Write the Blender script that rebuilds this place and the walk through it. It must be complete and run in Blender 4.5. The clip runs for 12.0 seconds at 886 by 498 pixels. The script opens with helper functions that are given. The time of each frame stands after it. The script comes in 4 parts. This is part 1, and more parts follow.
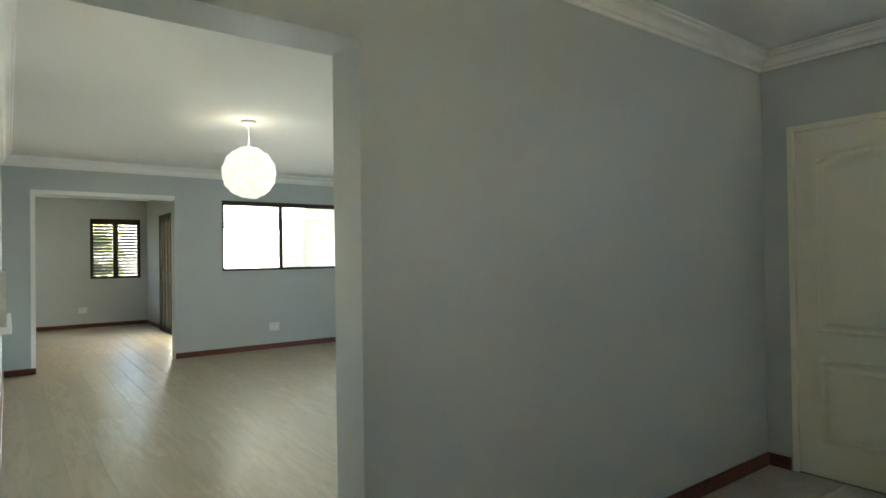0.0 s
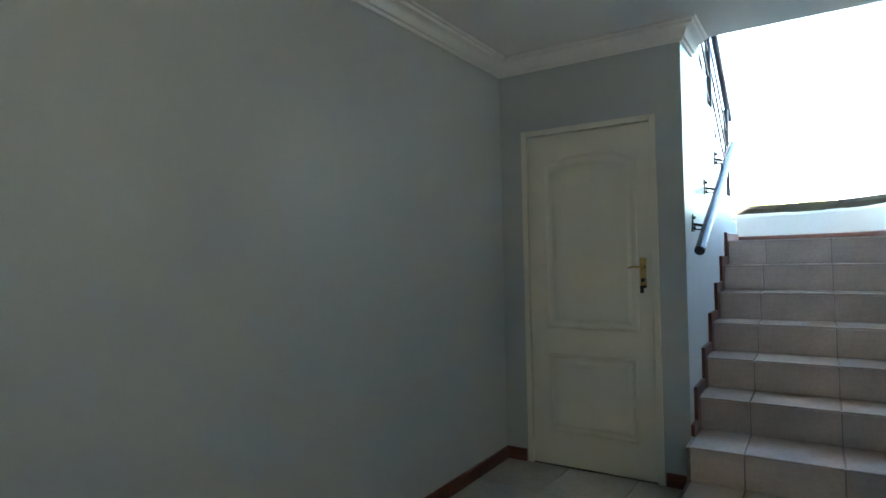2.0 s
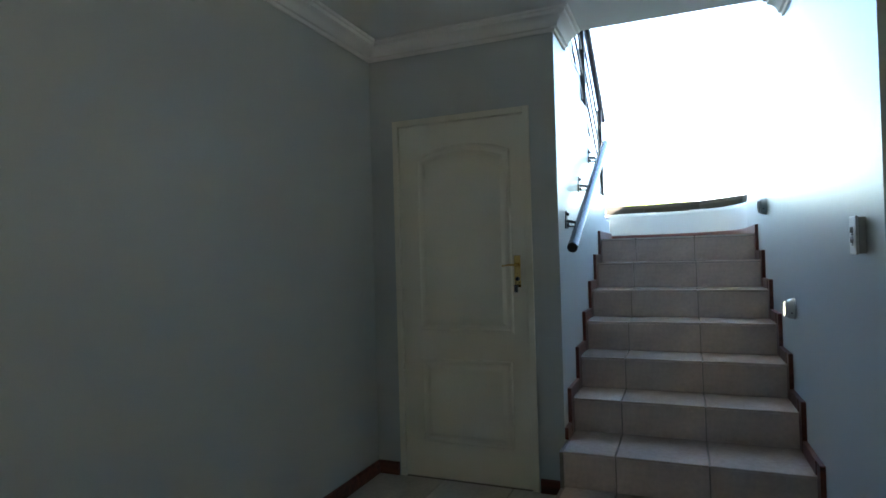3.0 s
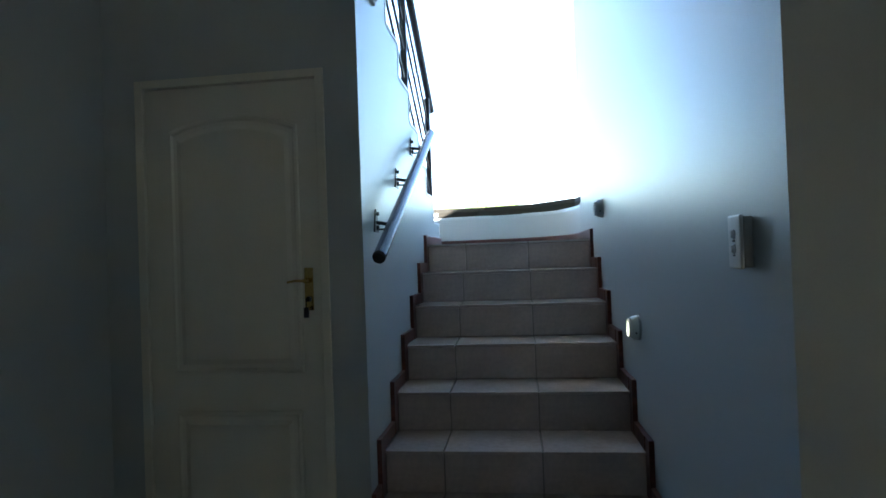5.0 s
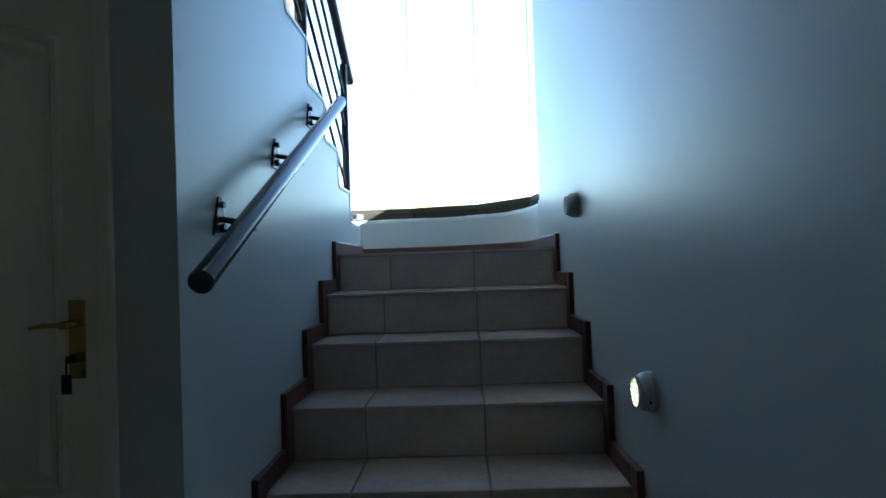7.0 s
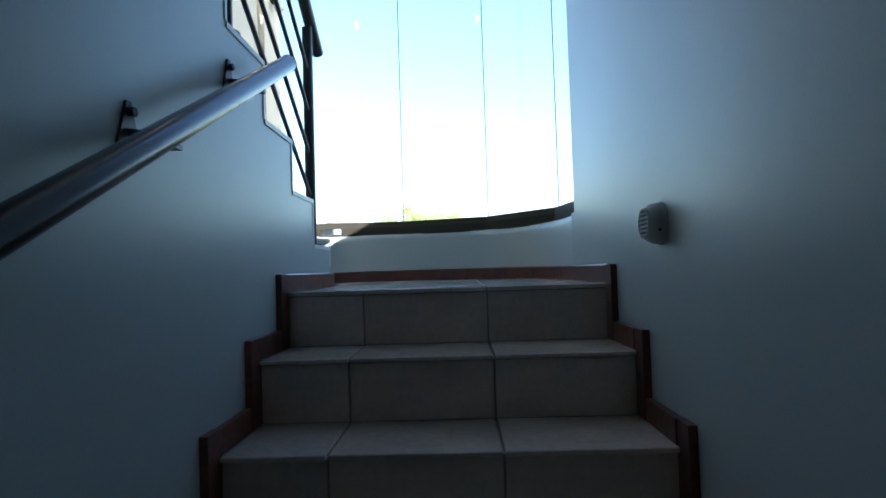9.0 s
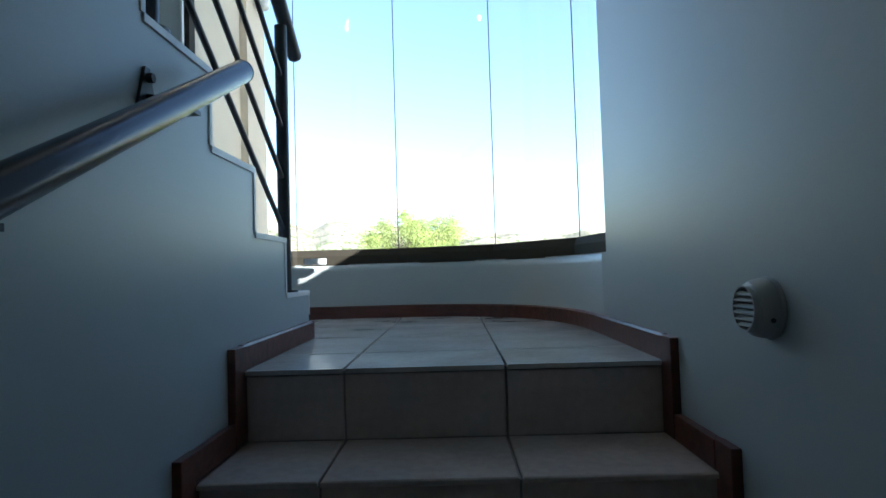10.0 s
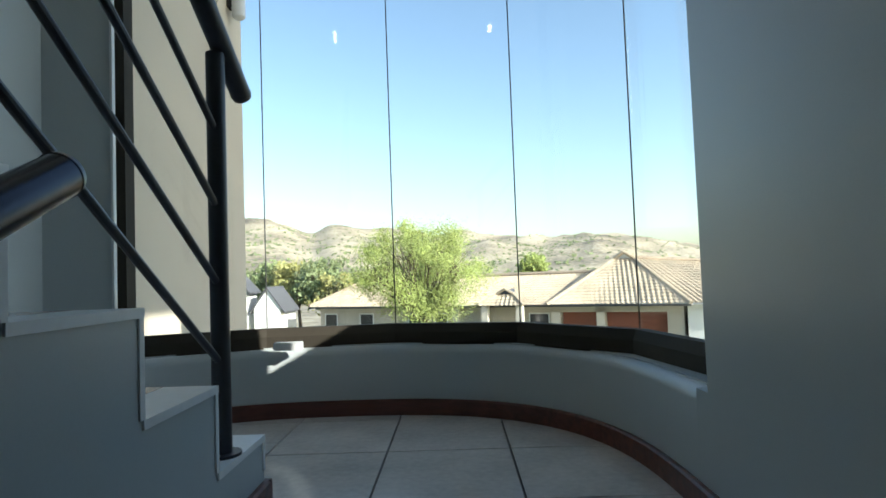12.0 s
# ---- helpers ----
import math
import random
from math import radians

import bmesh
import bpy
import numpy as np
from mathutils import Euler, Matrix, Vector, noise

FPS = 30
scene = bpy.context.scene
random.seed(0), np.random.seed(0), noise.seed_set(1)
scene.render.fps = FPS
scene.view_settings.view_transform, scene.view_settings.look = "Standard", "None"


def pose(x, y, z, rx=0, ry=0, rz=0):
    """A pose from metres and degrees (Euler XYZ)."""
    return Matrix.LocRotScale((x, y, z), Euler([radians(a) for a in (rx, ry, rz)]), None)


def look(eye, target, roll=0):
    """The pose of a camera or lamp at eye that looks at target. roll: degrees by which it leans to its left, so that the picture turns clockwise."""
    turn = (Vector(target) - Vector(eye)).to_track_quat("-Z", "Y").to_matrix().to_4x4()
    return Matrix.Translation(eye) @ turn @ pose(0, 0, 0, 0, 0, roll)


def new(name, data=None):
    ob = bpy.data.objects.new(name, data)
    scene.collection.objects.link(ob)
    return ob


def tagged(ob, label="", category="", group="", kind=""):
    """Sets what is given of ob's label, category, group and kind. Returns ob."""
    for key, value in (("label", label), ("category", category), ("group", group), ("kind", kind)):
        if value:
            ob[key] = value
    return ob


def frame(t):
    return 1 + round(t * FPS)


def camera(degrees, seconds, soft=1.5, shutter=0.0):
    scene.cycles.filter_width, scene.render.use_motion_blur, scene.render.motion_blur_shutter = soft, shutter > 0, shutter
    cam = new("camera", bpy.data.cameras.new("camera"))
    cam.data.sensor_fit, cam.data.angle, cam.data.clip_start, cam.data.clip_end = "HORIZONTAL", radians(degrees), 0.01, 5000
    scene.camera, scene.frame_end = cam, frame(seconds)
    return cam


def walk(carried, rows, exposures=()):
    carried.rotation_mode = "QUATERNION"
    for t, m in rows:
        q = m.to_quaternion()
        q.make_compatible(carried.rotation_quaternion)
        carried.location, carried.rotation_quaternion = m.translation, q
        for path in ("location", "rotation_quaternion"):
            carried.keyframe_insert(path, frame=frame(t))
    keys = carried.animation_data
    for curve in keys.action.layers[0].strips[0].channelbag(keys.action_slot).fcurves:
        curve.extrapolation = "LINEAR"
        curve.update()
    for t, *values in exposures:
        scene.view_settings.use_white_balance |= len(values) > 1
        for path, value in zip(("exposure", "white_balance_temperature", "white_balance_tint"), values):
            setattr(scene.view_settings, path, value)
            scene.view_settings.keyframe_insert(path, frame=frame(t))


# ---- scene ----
cam = camera(74.3, 12.0, soft=1.6)
PATH = [
    (0, (-0.056, -3.513, 1.355), (-1.661, -2.318, 1.377), -0.8),
    (0.5, (-0.049, -3.431, 1.355), (-1.545, -2.103, 1.377), -1.0),
    (1, (-0.038, -3.339, 1.352), (-1.415, -1.889, 1.376), -1.2),
    (1.5, (-0.073, -3.247, 1.347), (-1.311, -1.677, 1.369), -1.3),
    (2, (-0.072, -3.12, 1.32), (-1.154, -1.437, 1.35), -1.3),
    (2.5, (-0.062, -2.976, 1.317), (-0.993, -1.206, 1.339), -1.5),
    (3, (-0.082, -2.819, 1.299), (-0.839, -0.968, 1.326), -1.6),
    (3.5, (-0.077, -2.649, 1.321), (-0.691, -0.746, 1.335), -1.8),
    (5.5, (-0.073, -1.791, 1.321), (-0.236, 0.202, 1.35), -2.1),
    (6, (-0.071, -1.533, 1.337), (-0.175, 0.464, 1.365), -2.1),
    (6.5, (-0.055, -1.294, 1.339), (-0.126, 0.704, 1.376), -2.0),
    (7, (-0.063, -1.052, 1.352), (-0.121, 0.946, 1.393), -2.0),
    (9, (-0.089, -0.147, 1.46), (-0.14, 1.851, 1.531), -1.8),
    (9.5, (-0.103, 0.104, 1.534), (-0.151, 2.102, 1.608), -1.8),
    (10, (-0.119, 0.291, 1.632), (-0.156, 2.289, 1.71), -1.7),
    (10.5, (-0.121, 0.469, 1.71), (-0.159, 2.467, 1.791), -1.7),
    (11, (-0.122, 0.63, 1.795), (-0.169, 2.628, 1.875), -1.9),
    (11.5, (-0.142, 0.81, 1.856), (-0.187, 2.807, 1.951), -2.0),
    (12, (-0.158, 0.955, 1.971), (-0.196, 2.952, 2.058), -2.1),
]
EXPOSURES = [(0.0, 5.32, 6650, 5), (1.0, 5.3, 6250, 6), (2.5, 4.72, 5930, 9), (3.5, 4.2, 5860, 9), (5.5, 3.42, 5580, 7), (7.0, 2.93, 5520, 5), (9.0, 2.12, 5540, 5), (10.0, 1.78, 5730, 5), (11.5, 1.26, 6080, 5), (12.0, 1.08, 6230, 4)]
walk(cam, [(t, look(eye, target, roll)) for t, eye, target, roll in PATH], EXPOSURES)

# ---- world and large lights ----
SUN_EL, SUN_AZ = radians(24.3), radians(124)      # azimuth clockwise from +y
world = bpy.data.worlds.new("sky")
scene.world = world
world.use_nodes = True
sky = world.node_tree.nodes.new("ShaderNodeTexSky")
sky.sky_type = "NISHITA"
sky.sun_disc = False
sky.sun_elevation, sky.sun_rotation = SUN_EL, SUN_AZ
sky.air_density, sky.dust_density, sky.ozone_density = 1.0, 1.6, 0.9
back = world.node_tree.nodes["Background"]
back.inputs["Strength"].default_value = 0.15
world.node_tree.links.new(sky.outputs[0], back.inputs["Color"])
sun = new("sun", bpy.data.lights.new("sun", "SUN"))
sun.data.energy, sun.data.angle, sun.data.color = 4.4, radians(0.5), (1.0, 0.94, 0.85)
sun_way = Vector((math.sin(SUN_AZ) * math.cos(SUN_EL), math.cos(SUN_AZ) * math.cos(SUN_EL), math.sin(SUN_EL)))
sun.matrix_world = look(sun_way * 50, (0, 0, 0))


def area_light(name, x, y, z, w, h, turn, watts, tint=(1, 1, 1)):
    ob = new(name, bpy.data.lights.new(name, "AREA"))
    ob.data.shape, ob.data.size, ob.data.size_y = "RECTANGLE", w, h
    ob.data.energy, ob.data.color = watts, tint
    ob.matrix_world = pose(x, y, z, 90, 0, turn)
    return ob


# daylight in the patio door; the other three fill in at unseen, assumed openings
# garden door is assumed and out of view; lamp added for the living room
area_light("garden_side_fill", -4.8, 1.39, 1.15, 1.3, 2.0, 180, 0.17, (1.0, 0.80, 0.50))
# no entrance is known behind the foyer; lamp added to brighten the walls
area_light("entrance_fill", 3.19, -4.3, 1.15, 1.5, 2.0, 90, 0.17, (1.0, 0.82, 0.50))
area_light("patio_door_daylight", -10.6, -1.17, 1.1, 1.5, 1.95, 180, 0.75, (1.0, 0.88, 0.66))
# hatch is unseen, guessed from the counter; added lamp lifts the opening's reveal
area_light("kitchen_hatch_fill", -3.35, -3.58, 1.53, 1.6, 1.0, 0, 0.12, (1.0, 0.85, 0.6))
bulb_light = new("globe_bulb", bpy.data.lights.new("globe_bulb", "POINT"))
bulb_light.data.energy, bulb_light.data.color, bulb_light.data.shadow_soft_size = 0.052, (1.0, 0.9, 0.72), 0.04
bulb_light.location = (-5.1, -1.835, 2.345)


# ---- materials ----
def material(name, colour, rough=0.5, metal=0.0, vary=0.06, grain=60.0, blotch=1.5, bump=0.03, spots=0.0, random_value=0.0, ior=1.45, spec=0.5):
    """Base colour with grain and wide blotches, rough gloss and a fine relief."""
    m = bpy.data.materials.new(name)
    m.use_nodes = True
    nt = m.node_tree
    n, ln = nt.nodes, nt.links
    p = n["Principled BSDF"]
    p.inputs["Roughness"].default_value, p.inputs["Metallic"].default_value = rough, metal
    p.inputs["Specular IOR Level"].default_value = spec
    tc = n.new("ShaderNodeTexCoord")
    fine, wide = n.new("ShaderNodeTexNoise"), n.new("ShaderNodeTexNoise")
    fine.inputs["Scale"].default_value, wide.inputs["Scale"].default_value = grain, blotch
    fine.inputs["Detail"].default_value, wide.inputs["Detail"].default_value = 3.0, 4.0
    ln.new(tc.outputs["Object"], fine.inputs["Vector"])
    ln.new(tc.outputs["Object"], wide.inputs["Vector"])
    mix = n.new("ShaderNodeMix")
    mix.data_type = "FLOAT"
    mix.inputs[0].default_value = 0.4
    ln.new(wide.outputs["Fac"], mix.inputs[2])
    ln.new(fine.outputs["Fac"], mix.inputs[3])
    ramp = n.new("ShaderNodeValToRGB")
    lo, hi = [max(0, c * (1 - vary * 2)) for c in colour], [min(1, c * (1 + vary * 2)) for c in colour]
    ramp.color_ramp.elements[0].position, ramp.color_ramp.elements[1].position = 0.3, 0.7
    ramp.color_ramp.elements[0].color, ramp.color_ramp.elements[1].color = (*lo, 1), (*hi, 1)
    ln.new(mix.outputs[0], ramp.inputs["Fac"])
    out = ramp.outputs["Color"]
    if random_value:
        info, hsv, scale = n.new("ShaderNodeObjectInfo"), n.new("ShaderNodeHueSaturation"), n.new("ShaderNodeMapRange")
        scale.inputs["To Min"].default_value, scale.inputs["To Max"].default_value = 1 - random_value, 1 + random_value
        ln.new(info.outputs["Random"], scale.inputs["Value"])
        ln.new(scale.outputs[0], hsv.inputs["Value"])
        ln.new(out, hsv.inputs["Color"])
        out = hsv.outputs["Color"]
    ln.new(out, p.inputs["Base Color"])
    rr = n.new("ShaderNodeMapRange")
    rr.inputs["To Min"].default_value, rr.inputs["To Max"].default_value = max(0.02, rough - 0.08), min(1, rough + 0.08)
    ln.new(wide.outputs["Fac"], rr.inputs["Value"])
    ln.new(rr.outputs[0], p.inputs["Roughness"])
    if bump:
        b = n.new("ShaderNodeBump")
        b.inputs["Strength"].default_value, b.inputs["Distance"].default_value = bump * 5, 0.002
        ln.new(fine.outputs["Fac"], b.inputs["Height"])
        ln.new(b.outputs[0], p.inputs["Normal"])
    return m


def wood(name, light, dark, rough=0.4, along=(1.0, 14.0, 14.0), random_value=0.12):
    """Long grain along the object's x."""
    m = material(name, light, rough, vary=0.05, random_value=random_value)
    nt = m.node_tree
    n, ln = nt.nodes, nt.links
    mp, gr, ramp, mix = n.new("ShaderNodeMapping"), n.new("ShaderNodeTexNoise"), n.new("ShaderNodeValToRGB"), n.new("ShaderNodeMix")
    tc, info, shift = n.new("ShaderNodeTexCoord"), n.new("ShaderNodeObjectInfo"), n.new("ShaderNodeVectorMath")
    mp.inputs["Scale"].default_value = along
    gr.inputs["Scale"].default_value, gr.inputs["Detail"].default_value, gr.inputs["Distortion"].default_value = 2.5, 6, 0.6
    shift.operation = "MULTIPLY_ADD"
    shift.inputs[1].default_value = (37, 37, 37)
    ln.new(info.outputs["Random"], shift.inputs[0])
    ln.new(tc.outputs["Object"], shift.inputs[2])
    ln.new(shift.outputs[0], mp.inputs["Vector"])
    ln.new(mp.outputs[0], gr.inputs["Vector"])
    ramp.color_ramp.elements[0].position, ramp.color_ramp.elements[1].position = 0.35, 0.68
    ramp.color_ramp.elements[0].color, ramp.color_ramp.elements[1].color = (0, 0, 0, 1), (1, 1, 1, 1)
    ln.new(gr.outputs["Fac"], ramp.inputs["Fac"])
    mix.data_type = "RGBA"
    base = n["Principled BSDF"].inputs["Base Color"]
    ln.new(ramp.outputs["Color"], mix.inputs[0])
    mix.inputs[6].default_value = (*dark, 1)
    ln.new(base.links[0].from_socket, mix.inputs[7])
    ln.new(mix.outputs[2], base)
    return m


def glowing(name, colour, strength):
    m = bpy.data.materials.new(name)
    m.use_nodes = True
    p = m.node_tree.nodes["Principled BSDF"]
    p.inputs["Base Color"].default_value = (*colour, 1)
    p.inputs["Emission Color"].default_value = (*colour, 1)
    p.inputs["Emission Strength"].default_value = strength
    return m


def glass_material(name, tint=(0.98, 1.0, 0.99)):
    """Thin pane: clear with a weak mirror on its face."""
    m = bpy.data.materials.new(name)
    m.use_nodes = True
    n, ln = m.node_tree.nodes, m.node_tree.links
    clear, gloss, mix = n.new("ShaderNodeBsdfTransparent"), n.new("ShaderNodeBsdfGlossy"), n.new("ShaderNodeMixShader")
    lw, power, scale = n.new("ShaderNodeLayerWeight"), n.new("ShaderNodeMath"), n.new("ShaderNodeMath")
    lw.inputs["Blend"].default_value = 0.5
    power.operation, scale.operation = "POWER", "MULTIPLY_ADD"
    power.inputs[1].default_value, scale.inputs[1].default_value, scale.inputs[2].default_value = 5.0, 0.6, 0.025
    ln.new(lw.outputs["Facing"], power.inputs[0])
    ln.new(power.outputs[0], scale.inputs[0])
    clear.inputs["Color"].default_value = (*tint, 1)
    gloss.inputs["Roughness"].default_value = 0.01
    ln.new(scale.outputs[0], mix.inputs["Fac"])
    ln.new(clear.outputs[0], mix.inputs[1])
    ln.new(gloss.outputs[0], mix.inputs[2])
    ln.new(mix.outputs[0], n["Material Output"].inputs["Surface"])
    return m


PAINT = material("wall_paint", (0.465, 0.502, 0.505), 0.36, vary=0.02, grain=220, blotch=0.9, bump=0.012)
CEIL = material("ceiling_paint", (0.76, 0.76, 0.74), 0.8, vary=0.015, grain=180, bump=0.02)
CORN = material("cornice_plaster", (0.80, 0.80, 0.78), 0.7, vary=0.02, bump=0.02)
DOORP = material("door_paint", (0.74, 0.72, 0.62), 0.45, vary=0.02, grain=120, bump=0.03)
TILE = material("stair_tile", (0.58, 0.48, 0.425), 0.17, vary=0.09, grain=45, blotch=5, bump=0.02, random_value=0.07)
FTILE = material("floor_tile", (0.60, 0.56, 0.51), 0.13, vary=0.09, grain=45, blotch=5, bump=0.02, random_value=0.05)
GROUT = material("grout", (0.17, 0.15, 0.135), 0.9, vary=0.1)
SGROUT = material("stair_grout", (0.30, 0.265, 0.235), 0.9, vary=0.1)
SKIRT = wood("stained_wood", (0.17, 0.055, 0.035), (0.085, 0.028, 0.02), 0.35, random_value=0.1)
LAMI = wood("laminate", (0.42, 0.34, 0.225), (0.335, 0.265, 0.17), 0.34, along=(1.2, 9, 9), random_value=0.11)
STEEL = material("brushed_steel", (0.06, 0.065, 0.08), 0.25, metal=1.0, vary=0.04, grain=200, bump=0.02)
DARKST = material("dark_painted_steel", (0.045, 0.048, 0.055), 0.35, metal=0.3, vary=0.08, bump=0.02)
ALU = material("bronze_aluminium", (0.048, 0.041, 0.031), 0.7, vary=0.05, bump=0.01, spec=0.2)
SEAL = material("black_silicone", (0.03, 0.03, 0.03), 0.6, vary=0.05)
BRASS = material("brass", (0.62, 0.44, 0.16), 0.25, metal=1.0, vary=0.06)
PLAST = material("white_plastic", (0.72, 0.72, 0.70), 0.35, vary=0.02, bump=0.0)
GREYPL = material("grey_plastic", (0.42, 0.43, 0.43), 0.4, vary=0.04, bump=0.01)
TRIM = material("white_trim", (0.78, 0.78, 0.77), 0.4, vary=0.03)
GLASS = glass_material("clear_glass")
BULB = glowing("lit_bulb", (1.0, 0.93, 0.78), 14)
STEPGLOW = glowing("lit_lens", (1.0, 0.93, 0.62), 0.9)
SHADE = glowing("lamp_shade", (1.0, 0.97, 0.84), 0.018)
PLASTER = material("outside_plaster", (0.62, 0.54, 0.43), 0.85, vary=0.04, grain=90, bump=0.08)
WHITEW = material("white_render", (0.80, 0.79, 0.76), 0.85, vary=0.03, grain=60, bump=0.05)
GREIGE = material("greige_render", (0.46, 0.41, 0.34), 0.85, vary=0.05, grain=50)
PALEBR = material("pale_brick", (0.62, 0.56, 0.48), 0.85, vary=0.08)
ROOFT = material("roof_tile", (0.50, 0.41, 0.30), 0.8, vary=0.16, grain=6, blotch=0.8, bump=0.1)
RIDGE = material("ridge_tile", (0.38, 0.30, 0.22), 0.8, vary=0.12, grain=8)
SLATE = material("dark_roof", (0.10, 0.10, 0.11), 0.7, vary=0.1)
GARAGE = wood("garage_timber", (0.27, 0.085, 0.04), (0.18, 0.05, 0.025), 0.5, random_value=0.06)
DARKW = material("dark_window", (0.03, 0.032, 0.035), 0.15, vary=0.1)
LEAF = material("fresh_leaves", (0.28, 0.335, 0.09), 0.6, vary=0.25, grain=3, blotch=0.7, bump=0)
LEAFD = material("dark_leaves", (0.17, 0.21, 0.09), 0.6, vary=0.3, grain=3, blotch=0.7, bump=0)
LEAFM = material("olive_leaves", (0.30, 0.29, 0.10), 0.6, vary=0.3, grain=3, blotch=0.7, bump=0)
BARK = material("bark", (0.12, 0.09, 0.06), 0.9, vary=0.2, grain=20)
LAWN = material("lawn", (0.12, 0.13, 0.05), 0.95, vary=0.25, grain=4, blotch=0.1)
HILL = material("dry_hill", (0.36, 0.305, 0.22), 0.95, vary=0.5, grain=0.45, blotch=0.02, bump=0)
# emission of the patio panel, in place of a daylit view
BACKGLOW = glowing("glowing_backdrop", (1.0, 1.0, 0.98), 0.6)


# ---- geometry helpers ----
def box(x0, x1, y0, y1, z0, z1):
    v = [(x, y, z) for z in (z0, z1) for y in (y0, y1) for x in (x0, x1)]
    return v, [(0, 2, 3, 1), (4, 5, 7, 6), (0, 1, 5, 4), (2, 6, 7, 3), (0, 4, 6, 2), (1, 3, 7, 5)]


def join(*geos):
    vs, fs = [], []
    for v, f in geos:
        o = len(vs)
        vs += v
        fs += [tuple(i + o for i in q) for q in f]
    return vs, fs


def moved(geo, m):
    return [tuple(m @ Vector(p)) for p in geo[0]], geo[1]


def prism(poly, z0, z1):
    n = len(poly)
    v = [(x, y, z0) for x, y in poly] + [(x, y, z1) for x, y in poly]
    return v, [tuple(range(n))[::-1], tuple(range(n, 2 * n))] + [(i, (i + 1) % n, n + (i + 1) % n, n + i) for i in range(n)]


def rings(sections, caps=True):
    """Skin over rings of points, each of the same count."""
    n, v, f = len(sections[0]), [], []
    for s in sections:
        v += [tuple(p) for p in s]
    for k in range(len(sections) - 1):
        for i in range(n):
            j = (i + 1) % n
            f.append((k * n + i, k * n + j, (k + 1) * n + j, (k + 1) * n + i))
    if caps:
        f += [tuple(range(n))[::-1], tuple(range((len(sections) - 1) * n, len(sections) * n))]
    return v, f


def tube(a, b, r, n=16, r2=None):
    a, b = Vector(a), Vector(b)
    q = (b - a).to_track_quat("Z", "Y")
    circle = [q @ Vector((math.cos(2 * math.pi * i / n), math.sin(2 * math.pi * i / n), 0)) for i in range(n)]
    return rings([[a + c * r for c in circle], [b + c * (r if r2 is None else r2) for c in circle]])


def lathe(profile, n=24):
    """Turned about z: rows of (radius, z)."""
    return rings([[(r * math.cos(2 * math.pi * i / n), r * math.sin(2 * math.pi * i / n), z) for i in range(n)] for r, z in profile])


def sweep(path, profile, closed=False):
    """A profile of (offset to the left of the path, z) drawn along a plan line with mitred corners."""
    pts = [Vector((p[0], p[1])) for p in path]
    n, secs = len(pts), []
    for i, p in enumerate(pts):
        before = (p - pts[i - 1]).normalized() if (i or closed) else None
        after = (pts[(i + 1) % n] - p).normalized() if (i < n - 1 or closed) else None
        d1, d2 = before or after, after or before
        n1, n2 = Vector((-d1.y, d1.x)), Vector((-d2.y, d2.x))
        mid = (n1 + n2)
        mid = mid / max(0.2, mid.dot(n1))
        secs.append([(p.x + mid.x * o, p.y + mid.y * o, z) for o, z in profile])
    if closed:
        secs.append(secs[0])
    return rings(secs, caps=not closed)


def part(name, geo, mat, parent=None, label="", smooth=False, bevel=0.0):
    me = bpy.data.meshes.new(name)
    me.from_pydata(geo[0], [], geo[1])
    bm = bmesh.new()
    bm.from_mesh(me)
    bmesh.ops.recalc_face_normals(bm, faces=bm.faces)
    if bevel:
        bmesh.ops.bevel(bm, geom=list(bm.edges), offset=bevel, segments=2, profile=0.5, affect="EDGES")
    bm.to_mesh(me)
    bm.free()
    if smooth:
        me.polygons.foreach_set("use_smooth", [True] * len(me.polygons))
        me.set_sharp_from_angle(angle=radians(35))
    me.materials.append(mat)
    ob = new(name, me)
    if parent:
        ob.parent = parent
        up = parent.parent
        base = parent.matrix_basis if not up else up.matrix_basis @ up_inverse(parent) @ parent.matrix_basis
        ob.matrix_parent_inverse = base.inverted()
    if label:
        ob["label"] = label
    return ob


def up_inverse(ob):
    return ob.matrix_parent_inverse


def thing(name, x, y, z, label, category, group="", kind=""):
    ob = new(name)
    ob.empty_display_size = 0.1
    ob.matrix_basis = Matrix.Translation((x, y, z))
    return tagged(ob, label, category, group, kind)


def structure(name, geo, mat, label="", category="", smooth=False, bevel=0.0):
    return tagged(part(name, geo, mat, smooth=smooth, bevel=bevel), label, category, kind="structure")


def piece(name, mesh, parent, m):
    """One of many alike pieces, on shared mesh data."""
    ob = new(name, mesh)
    ob.parent = parent
    ob.matrix_parent_inverse = parent.matrix_basis.inverted()
    ob.matrix_basis = m
    return ob


def mesh_of(name, geo, mat):
    me = bpy.data.meshes.new(name)
    me.from_pydata(geo[0], [], geo[1])
    bm = bmesh.new()
    bm.from_mesh(me)
    bmesh.ops.recalc_face_normals(bm, faces=bm.faces)
    bm.to_mesh(me)
    bm.free()
    me.materials.append(mat)
    return me


def slab_geo(w, d, h, e=0.002):
    """A tile or plank with eased upper edges, its top at z 0."""
    lo = [(0, 0, -h), (w, 0, -h), (w, d, -h), (0, d, -h)]
    mid = [(0, 0, -e), (w, 0, -e), (w, d, -e), (0, d, -e)]
    top = [(e, e, 0), (w - e, e, 0), (w - e, d - e, 0), (e, d - e, 0)]
    return rings([lo, mid, top])


